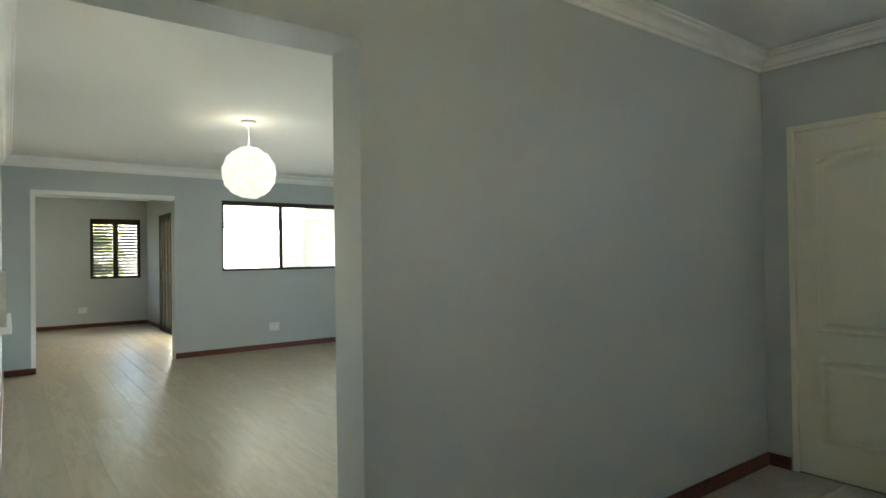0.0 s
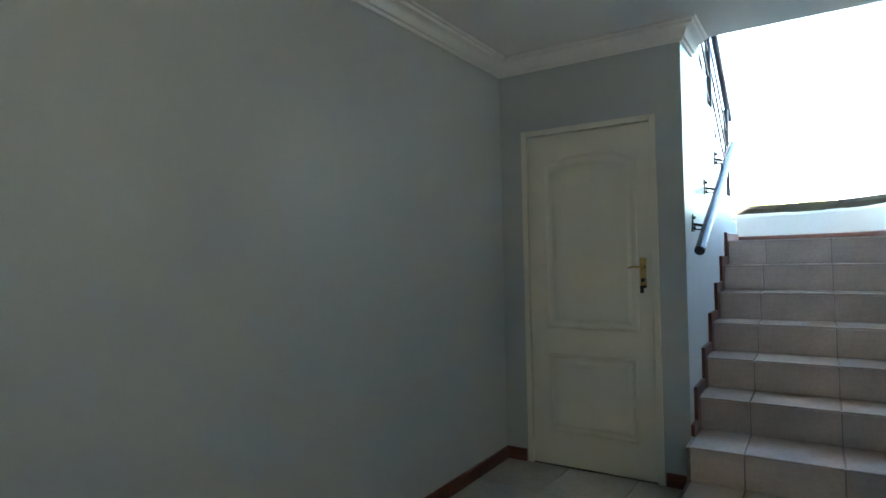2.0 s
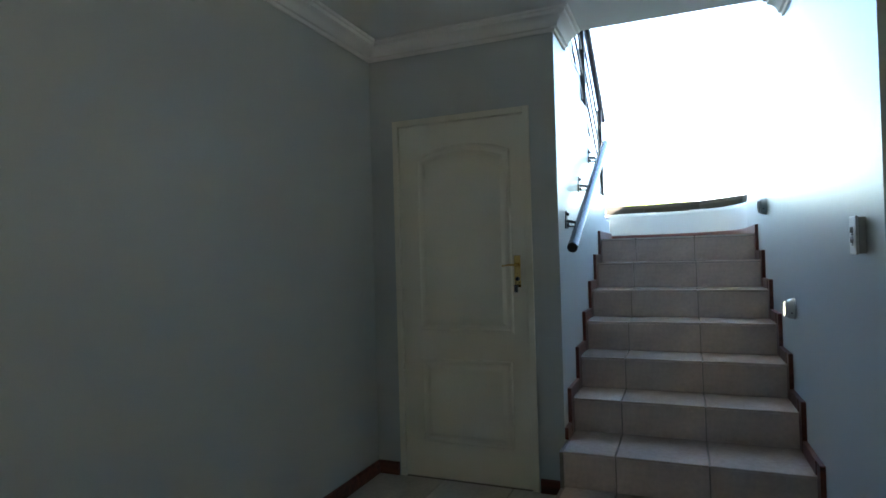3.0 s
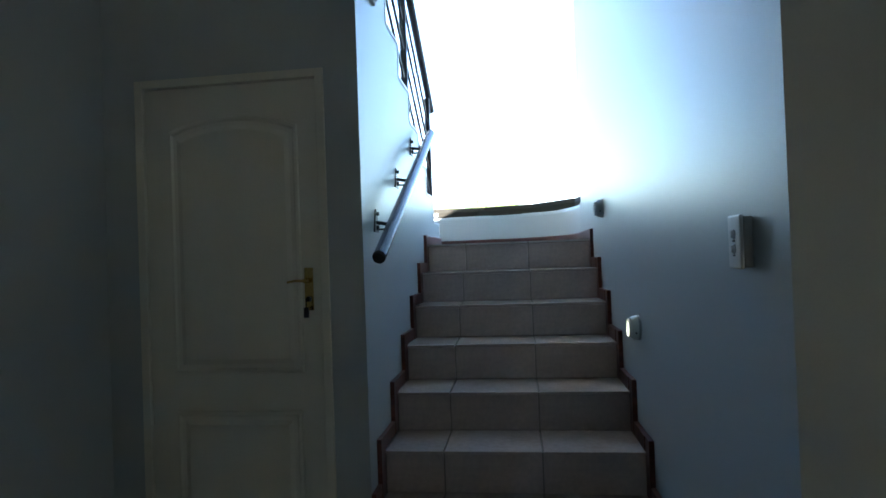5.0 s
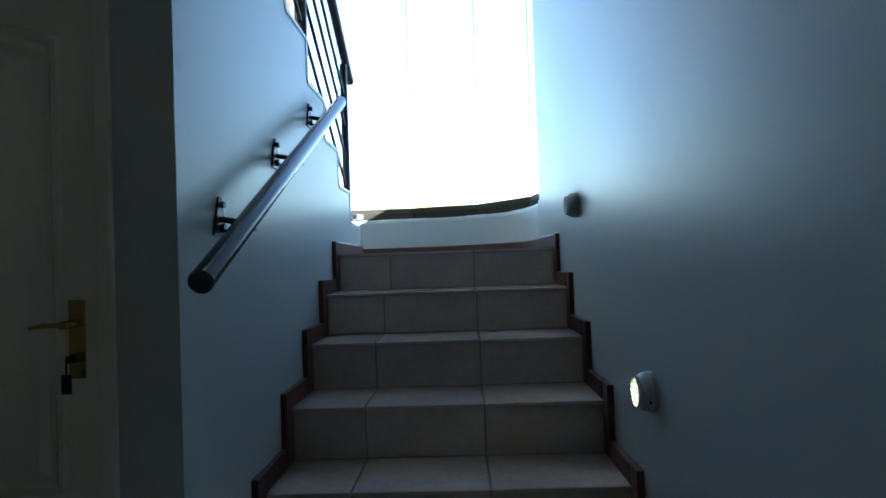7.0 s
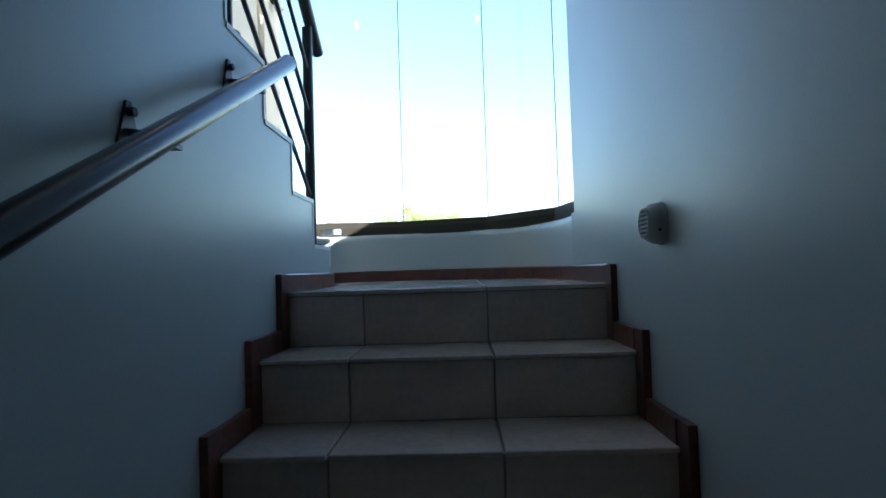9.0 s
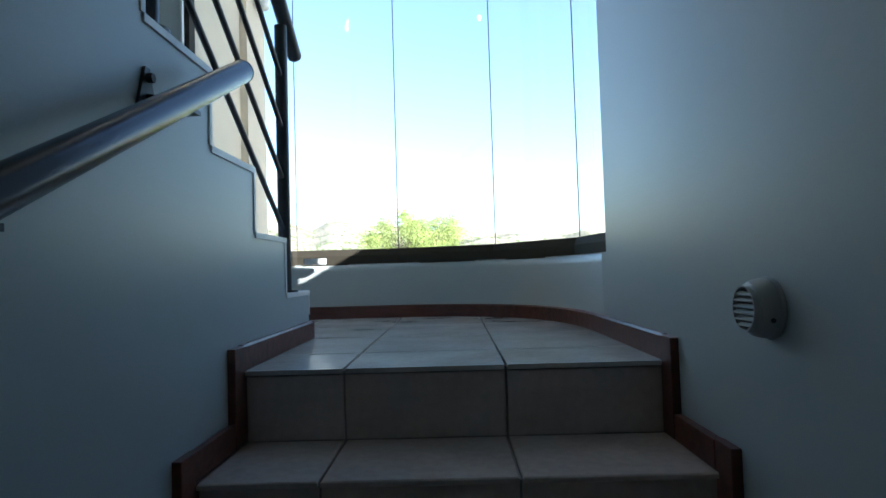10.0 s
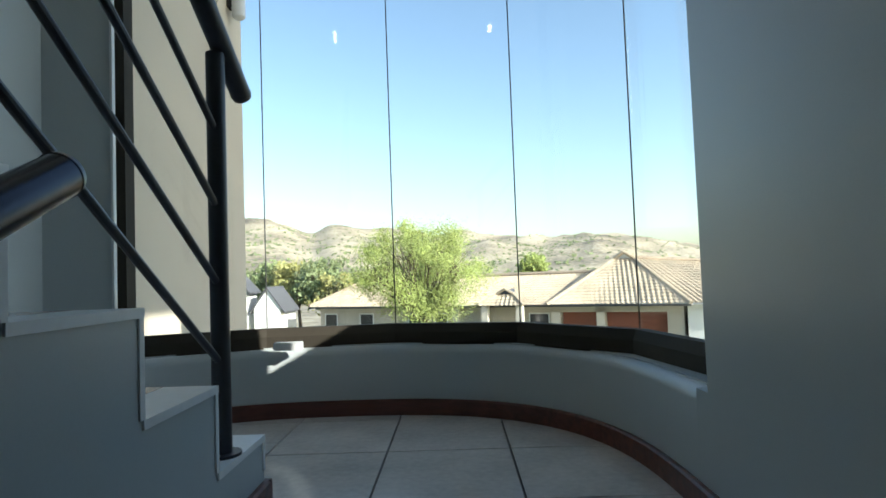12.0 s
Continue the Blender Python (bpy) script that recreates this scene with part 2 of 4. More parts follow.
def clip_convex(poly, region):
    """Part of a polygon inside a convex region listed anticlockwise."""
    out = list(poly)
    for (ax, ay), (bx, by) in zip(region, region[1:] + region[:1]):
        pts, out = out, []
        side = [(bx - ax) * (y - ay) - (by - ay) * (x - ax) for x, y in pts]
        for i, p in enumerate(pts):
            q, s, t = pts[i - 1], side[i], side[i - 1]
            if (s >= 0) != (t >= 0):
                k = t / (t - s)
                out.append((q[0] + (p[0] - q[0]) * k, q[1] + (p[1] - q[1]) * k))
            if s >= 0:
                out.append(p)
        if not out:
            return []
    return out


def pierced(axis, t0, t1, us, zs, holes):
    """A wall in one skin: across axis from t0 to t1, over cuts us and zs, without the cells (i, j) in holes."""
    index, v, f = {}, [], []
    cells = {(i, j) for i in range(len(us) - 1) for j in range(len(zs) - 1)} - set(holes)
    def at(i, j, s):
        if (i, j, s) not in index:
            index[i, j, s] = len(v)
            t = t1 if s else t0
            v.append((t, us[i], zs[j]) if axis == "x" else (us[i], t, zs[j]))
        return index[i, j, s]
    for i, j in cells:
        for s in (0, 1):
            f.append((at(i, j, s), at(i + 1, j, s), at(i + 1, j + 1, s), at(i, j + 1, s)))
        for (di, dj), (a, b) in (((-1, 0), ((i, j), (i, j + 1))), ((1, 0), ((i + 1, j), (i + 1, j + 1))), ((0, -1), ((i, j), (i + 1, j))), ((0, 1), ((i, j + 1), (i + 1, j + 1)))):
            if (i + di, j + dj) not in cells:
                f.append((at(*a, 0), at(*b, 0), at(*b, 1), at(*a, 1)))
    return v, f


# ---- plan ----
FZ = 0.066                      # foyer floor
CZ = 2.537                       # foyer and living room ceiling
RISE, GOING = 0.175, 0.278
LAND = 8 * RISE                 # landing
XL, XR = -0.665, 0.400          # stairwell walls of the first flight
WY = 0.180                      # wall with the door
WX = -1.745                     # long foyer wall
FAR = -8.2                      # far wall of the living room
TOP = 5.35                      # ceiling over the stairs
X2L = -1.645                    # outer wall of the second flight


def wall_x(y):
    """Face of the right stairwell wall, which runs a little out of square."""
    return XR + 0.0145 * max(0.0, 1.7 - y)


def step_y(k):
    return 0.0 if k == 2 else -0.32 if k == 1 else 0.345 + GOING * (k - 3)


def bay(a, grow=0.0):
    """The bowed end of the stairwell in plan; a from 0 (right) to 180 degrees."""
    c, s = math.cos(radians(a)), math.sin(radians(a))
    k = lambda v: math.copysign(abs(v) ** (2 / 2.6), v)
    return -0.62 + (1.02 + grow) * k(c), 2.36 + (1.045 + grow) * k(s)


BAY = [bay(a) for a in range(0, 181, 4)]
GLASS_PLAN = [(0.53, 2.36), (0.445, 2.908), (0.098, 3.331), (-0.422, 3.490), (-0.969, 3.45), (-1.488, 3.257)]

# ---- structure ----
SILL = 1.683
# long foyer wall with the opening to the living room
structure("wall_foyer_west", pierced("x", WX - 0.195, WX, (-6.2, -3.6, -2.587, WY + 0.2), (FZ - 0.1, 2.067, CZ + 0.02), [(1, 0)]), PAINT, "grey painted foyer wall with a wide opening", "wall")
# door wall, with the hole for the cupboard door
DX0, DX1, DTOP = -1.600, -0.803, 2.079
structure("wall_foyer_north", pierced("y", WY, WY + 0.12, (WX, DX0, DX1, XL), (FZ - 0.1, DTOP, CZ), [(1, 0)]),
          PAINT, "grey painted wall around the panelled door", "wall")
# wall between the flights: its top follows the second flight
S2Y, S2Z, G2, R2 = 2.463, 1.578, 0.287, 0.1785
prof = [(WY + 0.12, FZ), (2.463, FZ)]
for k in range(9):
    prof += [(S2Y - G2 * k, S2Z - 0.012 + R2 * k), (S2Y - G2 * (k + 1), S2Z - 0.012 + R2 * k)]
prof = [(max(y, WY + 0.12), z) for y, z in prof]
prof = [p for i, p in enumerate(prof) if p not in prof[:i]]
n = len(prof)
spine = ([(x, y, z) for x in (XL - 0.11, XL) for y, z in prof], [tuple(range(n)), tuple(range(n, 2 * n))] + [(i, (i + 1) % n, n + (i + 1) % n, n + i) for i in range(n)])
structure("wall_between_flights", spine, PAINT, "grey painted stepped wall between the two flights", "wall")
structure("wall_stair_east", join(prism([(wall_x(-0.865), -0.865), (XR, 1.7), (XR, 2.295), (XR + 0.235, 2.295), (XR + 0.27, -0.865)], FZ - 0.1, TOP), box(XR, XR + 0.235, 2.295, 2.36, FZ - 0.1, SILL), box(XR + 0.27, 3.2, -0.865, -0.70, FZ - 0.1, CZ + 0.3)),
          PAINT, "grey painted right wall of the stairwell", "wall")
structure("wall_foyer_south", box(WX - 0.195, 3.4, -6.4, -6.2, FZ - 0.1, CZ + 0.02), PAINT, "grey painted wall behind the foyer", "wall")
structure("wall_foyer_east", pierced("x", 3.2, 3.4, (-6.2, -5.1, -3.5, -0.71), (FZ - 0.1, 2.2, CZ + 0.02), [(1, 0)]), PAINT, "grey painted outer foyer wall", "wall")
structure("wall_stair_west", box(X2L - 0.23, X2L, WY + 0.12, 2.36, FZ - 0.3, TOP), PAINT, "grey painted outer wall of the upper flight", "wall")
structure("wall_upper_south", box(X2L - 0.23, XR + 0.23, -1.4, -1.2, CZ + 0.25, TOP), PAINT, "grey painted upper wall", "wall")
structure("wall_upper_sides", join(box(X2L - 0.23, X2L, -1.2, WY + 0.12, CZ + 0.25, TOP), box(XR, XR + 0.23, -1.2, -0.865, CZ + 0.25, TOP)), PAINT, "grey painted upper wall", "wall")
# unseen box, added so sun and sky don't come through the entrance opening
structure("entrance_sun_box", join(box(3.4, 6.0, -6.2, -2.4, 2.3, 2.45), box(3.4, 6.0, -6.4, -6.2, -0.3, 2.45), box(5.8, 6.0, -6.2, -2.4, -0.3, 2.3), box(3.4, 5.8, -2.6, -2.4, -0.3, 2.3)), WHITEW, "closed white box added outside the entrance to keep the sun out", "porch")
# unseen blocks east of the stairwell, added only to shade the bay and wing
structure("wall_shade_low", box(0.85, 5.0, -0.69, 3.3, -0.6, 2.565), WHITEW, "plain unseen block added to shade the bay", "wall")
structure("wall_shade_high", join(box(2.6, 2.85, -6.4, 3.3, 4.33, 7.2), box(2.6, 2.85, 1.42, 3.3, 2.567, 4.328), box(2.6, 5.0, -6.4, -3.4, 2.8, 4.328)), WHITEW, "plain unseen walls added to shade the outer wing wall", "wall")
# bowed end: low wall under the glass, solid part beside it, head over it
def arc(a0, a1, grow=0.0, step=3):
    return [bay(float(a), grow) for a in [*np.arange(a0, a1 - 0.5, step), a1]]
A_END = 138
structure("wall_bay_low", sweep(arc(0, A_END), [(0, FZ - 0.5), (0, SILL - 0.034), (-0.004, SILL - 0.018), (-0.014, SILL - 0.006), (-0.034, SILL), (-0.24, SILL), (-0.24, FZ - 0.5)]), PAINT, "low curved grey wall under the bay window", "wall", smooth=True)
structure("wall_bay_side", join(prism([bay(A_END), (X2L, 3.035), (X2L, 2.3605), (X2L - 0.23, 2.3605), (X2L - 0.23, 3.2), bay(A_END, 0.24)], FZ - 0.5, TOP), prism([bay(A_END), (-1.58, 2.85), (X2L, 2.3605), (X2L, 3.035)], FZ - 0.5, LAND - 0.006)), PAINT, "grey wall returning to the bay window", "wall")
structure("trim_bay", box(-1.440, -1.430, 3.116, 3.135, SILL + 0.01, 5.04), TRIM, "thin white bead beside the bay window", "trim")
structure("wall_bay_head", prism(arc(0, A_END) + arc(0, A_END, 0.24)[::-1], 5.05, TOP), PAINT, "curved lintel over the bay window", "wall", smooth=True)
# ceilings
structure("ceiling_foyer", join(box(WX - 0.195, 3.4, -6.4, WY + 0.12, CZ, CZ + 0.25), box(XL, XR, WY + 0.12, 0.485, CZ, CZ + 0.25)), CEIL, "white foyer ceiling", "ceiling")
structure("ceiling_stairs", prism([(XR + 0.23, -1.4), (XR + 0.23, 2.36)] + arc(0, 180, 0.24) + [(X2L - 0.23, -1.4)], TOP, TOP + 0.15), CEIL, "white ceiling over the stairs", "ceiling")
structure("ceiling_living", box(FAR - 0.2, WX - 0.195, -3.8, 1.6, 2.54, CZ + 0.2), CEIL, "white living room ceiling", "ceiling")
# living room
WIN = (-1.18, 1.25, 1.182, 2.146)
structure("wall_living_far", pierced("x", FAR - 0.2, FAR, (-3.8, -3.26, -1.777, WIN[0], WIN[1], 1.6), (FZ - 0.1, WIN[2], 2.129, WIN[3], CZ), [(1, 0), (1, 1), (3, 1), (3, 2)]),
          PAINT, "grey painted far wall with window and opening", "wall")
structure("wall_living_south", pierced("y", -3.8, -3.57, (FAR, -4.2, -2.5, WX - 0.195), (FZ - 0.1, 1.0, 2.06, CZ), [(1, 1)]), PAINT, "grey painted side wall of the living room", "wall")
structure("wall_living_north", pierced("y", 1.4, 1.6, (FAR, -5.5, -4.1, WX - 0.195), (FZ - 0.1, 2.16, CZ), [(1, 0)]), PAINT, "grey painted side wall of the living room", "wall")
structure("wall_opening_trim", join(box(FAR, FAR + 0.012, -3.306, -3.26, FZ, 2.174), box(FAR, FAR + 0.012, -3.26, -1.777, 2.129, 2.174)), TRIM, "white trim of the far opening", "trim")
# added to close the unseen hatch, so no sun leaks in
structure("wall_kitchen_hatch", box(-4.3, -2.4, -4.0, -3.802, 0.8, 2.3), PAINT, "plain wall added behind the unseen hatch to keep the sun out", "wall")
# room beyond
BK = -13.15
PY = -1.24                      # patio side of the back room
W2 = (-2.24, -1.37, 0.995, 2.158)
structure("wall_back_room", pierced("x", BK - 0.2, BK, (-6.0, W2[0], W2[1], PY + 0.05), (FZ - 0.1, W2[2], W2[3], CZ), [(1, 1)]), PAINT, "grey painted back wall with a shuttered window", "wall")
SD = (-11.75, -9.72)
structure("wall_patio_side", pierced("y", PY, PY + 0.05, (BK, SD[0], SD[1], FAR - 0.2), (FZ - 0.1, 2.15, CZ), [(1, 0)]),
          PAINT, "grey painted wall with the patio door", "wall")
structure("wall_back_south", box(BK, FAR - 0.2, -6.2, -6.0, FZ - 0.1, CZ), PAINT, "grey painted wall of the back room", "wall")
structure("wall_back_link", box(FAR - 0.2, FAR, -6.0, -3.8, FZ - 0.1, CZ), PAINT, "grey painted wall of the back room", "wall")
structure("ceiling_back_room", box(BK - 0.2, FAR - 0.2, -6.2, PY + 0.05, CZ, CZ + 0.2), CEIL, "white ceiling of the back room", "ceiling")

# cornices
def cornice(name, path, z, h=0.095):
    p = [(0, z), (0, z - h), (0.010, z - h), (0.014, z - h + 0.016), (0.026, z - h + 0.020), (0.034, z - 0.052), (0.052, z - 0.034), (0.072, z - 0.027), (0.076, z - 0.012), (0.09, z - 0.010), (0.095, z)]
    return structure(name, sweep(path, p), CORN, "white moulded plaster cornice", "cornice", smooth=True)


cornice("trim_cornice_foyer", [(XL, 0.485), (XL, WY), (WX, WY), (WX, -6.2), (3.2, -6.2), (3.2, -0.865), (wall_x(-0.865), -0.865), (wall_x(0.485), 0.485)], CZ)
cornice("trim_cornice_living", [(WX - 0.195, 1.4), (FAR, 1.4), (FAR, -3.57), (WX - 0.195, -3.57)], 2.54, 0.112)

# skirtings
def skirt(name, path, z0, h=0.072, t=0.016):
    return structure(name, sweep(path, [(0, z0), (t, z0), (t, z0 + h - 0.006), (t - 0.005, z0 + h), (0, z0 + h)]), SKIRT, "dark red-brown stained wooden skirting", "skirting")


skirt("baseboard_foyer_west", [(DX0 - 0.01, WY), (WX, WY), (WX, -2.587)], FZ)
skirt("baseboard_door_wall", [(XL - 0.01, WY), (DX1 + 0.01, WY)], FZ)
skirt("baseboard_foyer_east", [(3.2, -0.865), (wall_x(-0.865), -0.865)], FZ)
skirt("baseboard_living", [(FAR, 1.4), (FAR, -1.777)], FZ)
skirt("baseboard_living_left", [(FAR, -3.26), (FAR, -3.57), (WX - 0.195, -3.57)], FZ)
skirt("baseboard_back_room", [(SD[0], PY), (BK, PY), (BK, -6.0)], FZ)
skirt("baseboard_landing", [(XR, 1.75), (XR, 2.34)] + arc(2, 178) + [(X2L, 2.46)], LAND, 0.064)
skirt("baseboard_landing_inner", [(XL, 2.463), (XL, 1.75)], LAND, 0.064)
skirt("baseboard_landing_end", [(XL - 0.11, 2.463), (XL + 0.016, 2.463)], LAND, 0.064)

# stepped skirtings of the first flight
def stepped_skirt(name, x, side, k0):
    g = thing(name, x, step_y(k0), k0 * RISE, "dark red-brown stepped wooden skirting", "skirting", kind="structure")
    for k in range(k0, 8):
        y0, y1 = step_y(k) + 0.012, step_y(k + 1) + 0.012
        z = k * RISE
        if k == 2 and side > 0:
            y0 = WY
        face = x if side > 0 else wall_x(y1)
        lo, hi = min(face, face + 0.018 * side), max(face, face + 0.018 * side)
        if side < 0:
            hi += 0.012
        part("board", box(lo, hi, y0, y1 - 0.068, z, z + 0.060), SKIRT, g, bevel=0.002)
        part("riser_board", box(lo - 0.001, hi + 0.001, y1 - 0.068, y1 + 0.006, z, z + RISE + 0.062), SKIRT, g, bevel=0.002)
    return g


stepped_skirt("baseboard_stairs_west", XL, 1, 2)
stepped_skirt("baseboard_stairs_east", XR, -1, 1)

# bay window: dark frame, frameless panes, silicone joints
win = thing("window_bay", -0.42, 3.48, SILL, "tall curved bay window of frameless panes on a dark frame", "window", kind="structure")
part("bottom_frame", sweep(GLASS_PLAN, [(-0.035, SILL), (0.03, SILL), (0.03, SILL + 0.05), (0.018, SILL + 0.085), (-0.02, SILL + 0.085), (-0.035, SILL + 0.06)]), ALU, win, "dark bronze aluminium sill frame")
part("top_frame", sweep(GLASS_PLAN, [(-0.03, 5.0), (0.03, 5.0), (0.03, 5.06), (-0.03, 5.06)]), ALU, win)
for (ax, ay), (bx, by) in zip(GLASS_PLAN, GLASS_PLAN[1:]):
    pane = part("pane", prism([(ax, ay), (bx, by), (bx + (by - ay) * 0.012 / 0.53, by - (bx - ax) * 0.012 / 0.53), (ax + (by - ay) * 0.012 / 0.53, ay - (bx - ax) * 0.012 / 0.53)], SILL + 0.08, 5.02), GLASS, win)
    pane.visible_shadow = False
for gx, gy in GLASS_PLAN[1:5]:
    part("glass_joint", tube((gx, gy, SILL + 0.08), (gx, gy, 5.02), 0.0026, 8), SEAL, win)
ex, ey = GLASS_PLAN[-1]
part("end_frame", box(ex - 0.03, ex + 0.05, ey - 0.045, ey + 0.02, SILL, 5.05), ALU, win)
part("end_frame", box(0.50, 0.56, 2.2955, 2.37, SILL + 0.09, 5.0), ALU, win)
structure("window_sill_bay", prism(arc(0, A_END, 0.036, 3) + arc(0, A_END, 0.10)[::-1], SILL + 0.0004, SILL + 0.005), PAINT, "curved painted window sill", "sill")
part("outer_sill", box(-0.897, -0.788, 3.30, 3.345, SILL + 0.0061, SILL + 0.037), TRIM).name = "white_block"
tagged(bpy.data.objects["white_block"], "small white block lying on the window sill", "block")

# floors
structure("floor_foyer", join(box(WX - 0.02, 3.4, -6.2, WY, FZ - 0.2, FZ - 0.012), box(WX, XR, WY, 3.3, FZ - 0.2, FZ - 0.012)), GROUT, "cream tiled foyer floor", "floor")
structure("floor_living", box(BK, WX - 0.02, -6.0, 1.4, FZ - 0.2, FZ - 0.004), LAMI, "light oak laminate floor", "floor")
land_region = [(X2L, 2.40), (X2L, 1.76), (XR, 1.76), (XR, 2.36)] + [p for p in BAY[1:-1]]
landing = structure("floor_landing", prism([(XL, 1.76), (XR, 1.76), (XR, 2.36)] + BAY[1:-1] + [(X2L, 2.36), (X2L, 2.30), (XL, 2.30)], LAND - 0.3, LAND - 0.012), GROUT, "cream tiled stair landing", "floor")

# first flight
stairs = thing("staircase", -0.13, 0.0, FZ, "cream tiled stair flight with tiled risers", "staircase", kind="structure")
sprof = []
for k in range(1, 9):
    sprof += [(step_y(k) + 0.022, (k - 1) * RISE - 0.012 if k > 1 else FZ - 0.1), (step_y(k) + 0.022, k * RISE - 0.012)]
sprof += [(1.76 + 0.2, LAND - 0.012), (1.76 + 0.2, FZ - 0.1)]
n = len(sprof)
core = ([(x, y, z) for x in (XL + 0.001, XR + 0.02) for y, z in sprof], [tuple(range(n)), tuple(range(n, 2 * n))] + [(i, (i + 1) % n, n + (i + 1) % n, n + i) for i in range(n)])
part("core", core, SGROUT, stairs)

# second flight
stairs2 = thing("upper_staircase", -1.15, 2.46, LAND, "cream tiled upper stair flight rising beside the wall", "staircase", kind="structure")
uprof = [(2.463, LAND - 0.02)]
for k in range(7):
    uprof += [(S2Y - G2 * k, S2Z - 0.012 + R2 * k), (S2Y - G2 * (k + 1), S2Z - 0.012 + R2 * k)]
uprof += [(S2Y - G2 * 7, S2Z - 0.012 + R2 * 7), (WY + 0.125, S2Z - 0.012 + R2 * 7), (WY + 0.125, 2.55), (2.2, LAND - 0.02)]
n = len(uprof)
part("core", ([(x, y, z) for x in (X2L, XL - 0.1105) for y, z in uprof], [tuple(range(n)), tuple(range(n, 2 * n))] + [(i, (i + 1) % n, n + (i + 1) % n, n + i) for i in range(n)]), PAINT, stairs2)
for k in range(7):
    y1 = S2Y - G2 * k
    part("tread_tile", box(X2L + 0.001, XL - 0.115, y1 - G2 + 0.003, y1 + 0.012, S2Z + R2 * k - 0.0115, S2Z + R2 * k), TILE, stairs2)
    part("edge_strip", box(XL - 0.112, XL + 0.004, y1 - G2 - 0.002, y1 + 0.004, S2Z + R2 * k - 0.016, S2Z + R2 * k), TRIM, stairs2, "white painted edge cap")
    part("edge_upright", box(XL - 0.112, XL + 0.003, y1 - 0.011, y1 + 0.0035, S2Z + R2 * (k - 1) if k else LAND + 0.09, S2Z + R2 * k - 0.0164), TRIM, stairs2)

# ---- things: foyer and stairs ----
def outline(x0, x1, z0, z1, rise=0.0):
    """Panel outline; rise bows its top edge up in the middle."""
    top = [(x0 + (x1 - x0) * k / 10, z1 - rise + rise * math.sin(math.pi * k / 10) ** 0.8) for k in range(11)]
    return [(x1, z0), (x0, z0)] + top


def panel_geo(loop, y):
    cx, cz = sum(p[0] for p in loop) / len(loop), (min(p[1] for p in loop) + max(p[1] for p in loop)) / 2
    w, h = max(abs(p[0] - cx) for p in loop), max(abs(p[1] - cz) for p in loop)
    def inset(d):
        return [(cx + (x - cx) * (w - d) / w, cz + (z - cz) * (h - d) / h) for x, z in loop]
    return rings([[(x, y - o, z) for x, z in inset(d)] for d, o in ((0, 0.0), (0.004, 0.009), (0.014, 0.011), (0.022, 0.004), (0.036, 0.003), (0.055, 0.010), (0.06, 0.010))])


door = thing("door_1", -1.23, WY, FZ, "closed cream painted two-panel door in a cream frame", "door", kind="structure")
fw = 0.034
for x0, x1 in ((DX0, DX0 + fw), (DX1 - fw, DX1)):
    part("jamb", box(x0, x1, WY - 0.012, WY + 0.1, FZ, DTOP), DOORP, door, bevel=0.003)
part("head_jamb", box(DX0 + fw, DX1 - fw, WY - 0.012, WY + 0.1, DTOP - fw, DTOP), DOORP, door, bevel=0.003)
leaf = part("door_leaf", box(DX0 + fw + 0.003, DX1 - fw - 0.003, WY + 0.002, WY + 0.042, FZ + 0.006, DTOP - fw - 0.004), DOORP, door)
part("upper_panel", panel_geo(outline(-1.462, -0.916, 0.885, 1.915, 0.05), WY + 0.002), DOORP, leaf)
part("lower_panel", panel_geo(outline(-1.458, -0.930, 0.265, 0.735), WY + 0.002), DOORP, leaf)
part("lock_plate", box(-0.906, -0.870, WY - 0.003, WY + 0.002, 1.128, 1.296), BRASS, leaf, "polished brass lock plate", bevel=0.0015)
part("lever", join(tube((-0.888, WY - 0.003, 1.246), (-0.888, WY - 0.05, 1.246), 0.009, 12), tube((-0.882, WY - 0.047, 1.246), (-0.924, WY - 0.049, 1.247), 0.006, 12, 0.005), tube((-0.924, WY - 0.049, 1.247), (-0.959, WY - 0.046, 1.242), 0.005, 12, 0.004)), BRASS, leaf, "brass lever handle", smooth=True)
part("keyhole", tube((-0.888, WY - 0.003, 1.173), (-0.888, WY - 0.012, 1.173), 0.011, 12), DARKST, leaf)
part("key", join(box(-0.890, -0.886, WY - 0.035, WY - 0.012, 1.165, 1.181), box(-0.898, -0.878, WY - 0.040, WY - 0.036, 1.103, 1.143), tube((-0.888, WY - 0.038, 1.178), (-0.888, WY - 0.038, 1.138), 0.002, 6)), STEEL, leaf, "small steel key left in the lock")

# wall handrail of the first flight
hr = thing("handrail", -0.585, 0.10, 1.343, "brushed steel tube handrail on black wall brackets", "handrail")
ra, rb = Vector((-0.586, 0.112, 1.328)), Vector((-0.580, 1.572, 2.092))
along = (rb - ra).normalized()
part("rail", tube(ra, rb, 0.0255, 28), STEEL, hr, smooth=True)
for e, s in ((ra, -1), (rb, 1)):
    part("end_cap", tube(e, e + along * 0.008 * s, 0.0265, 28, 0.0245), DARKST, hr, "black plastic end cap", smooth=True)
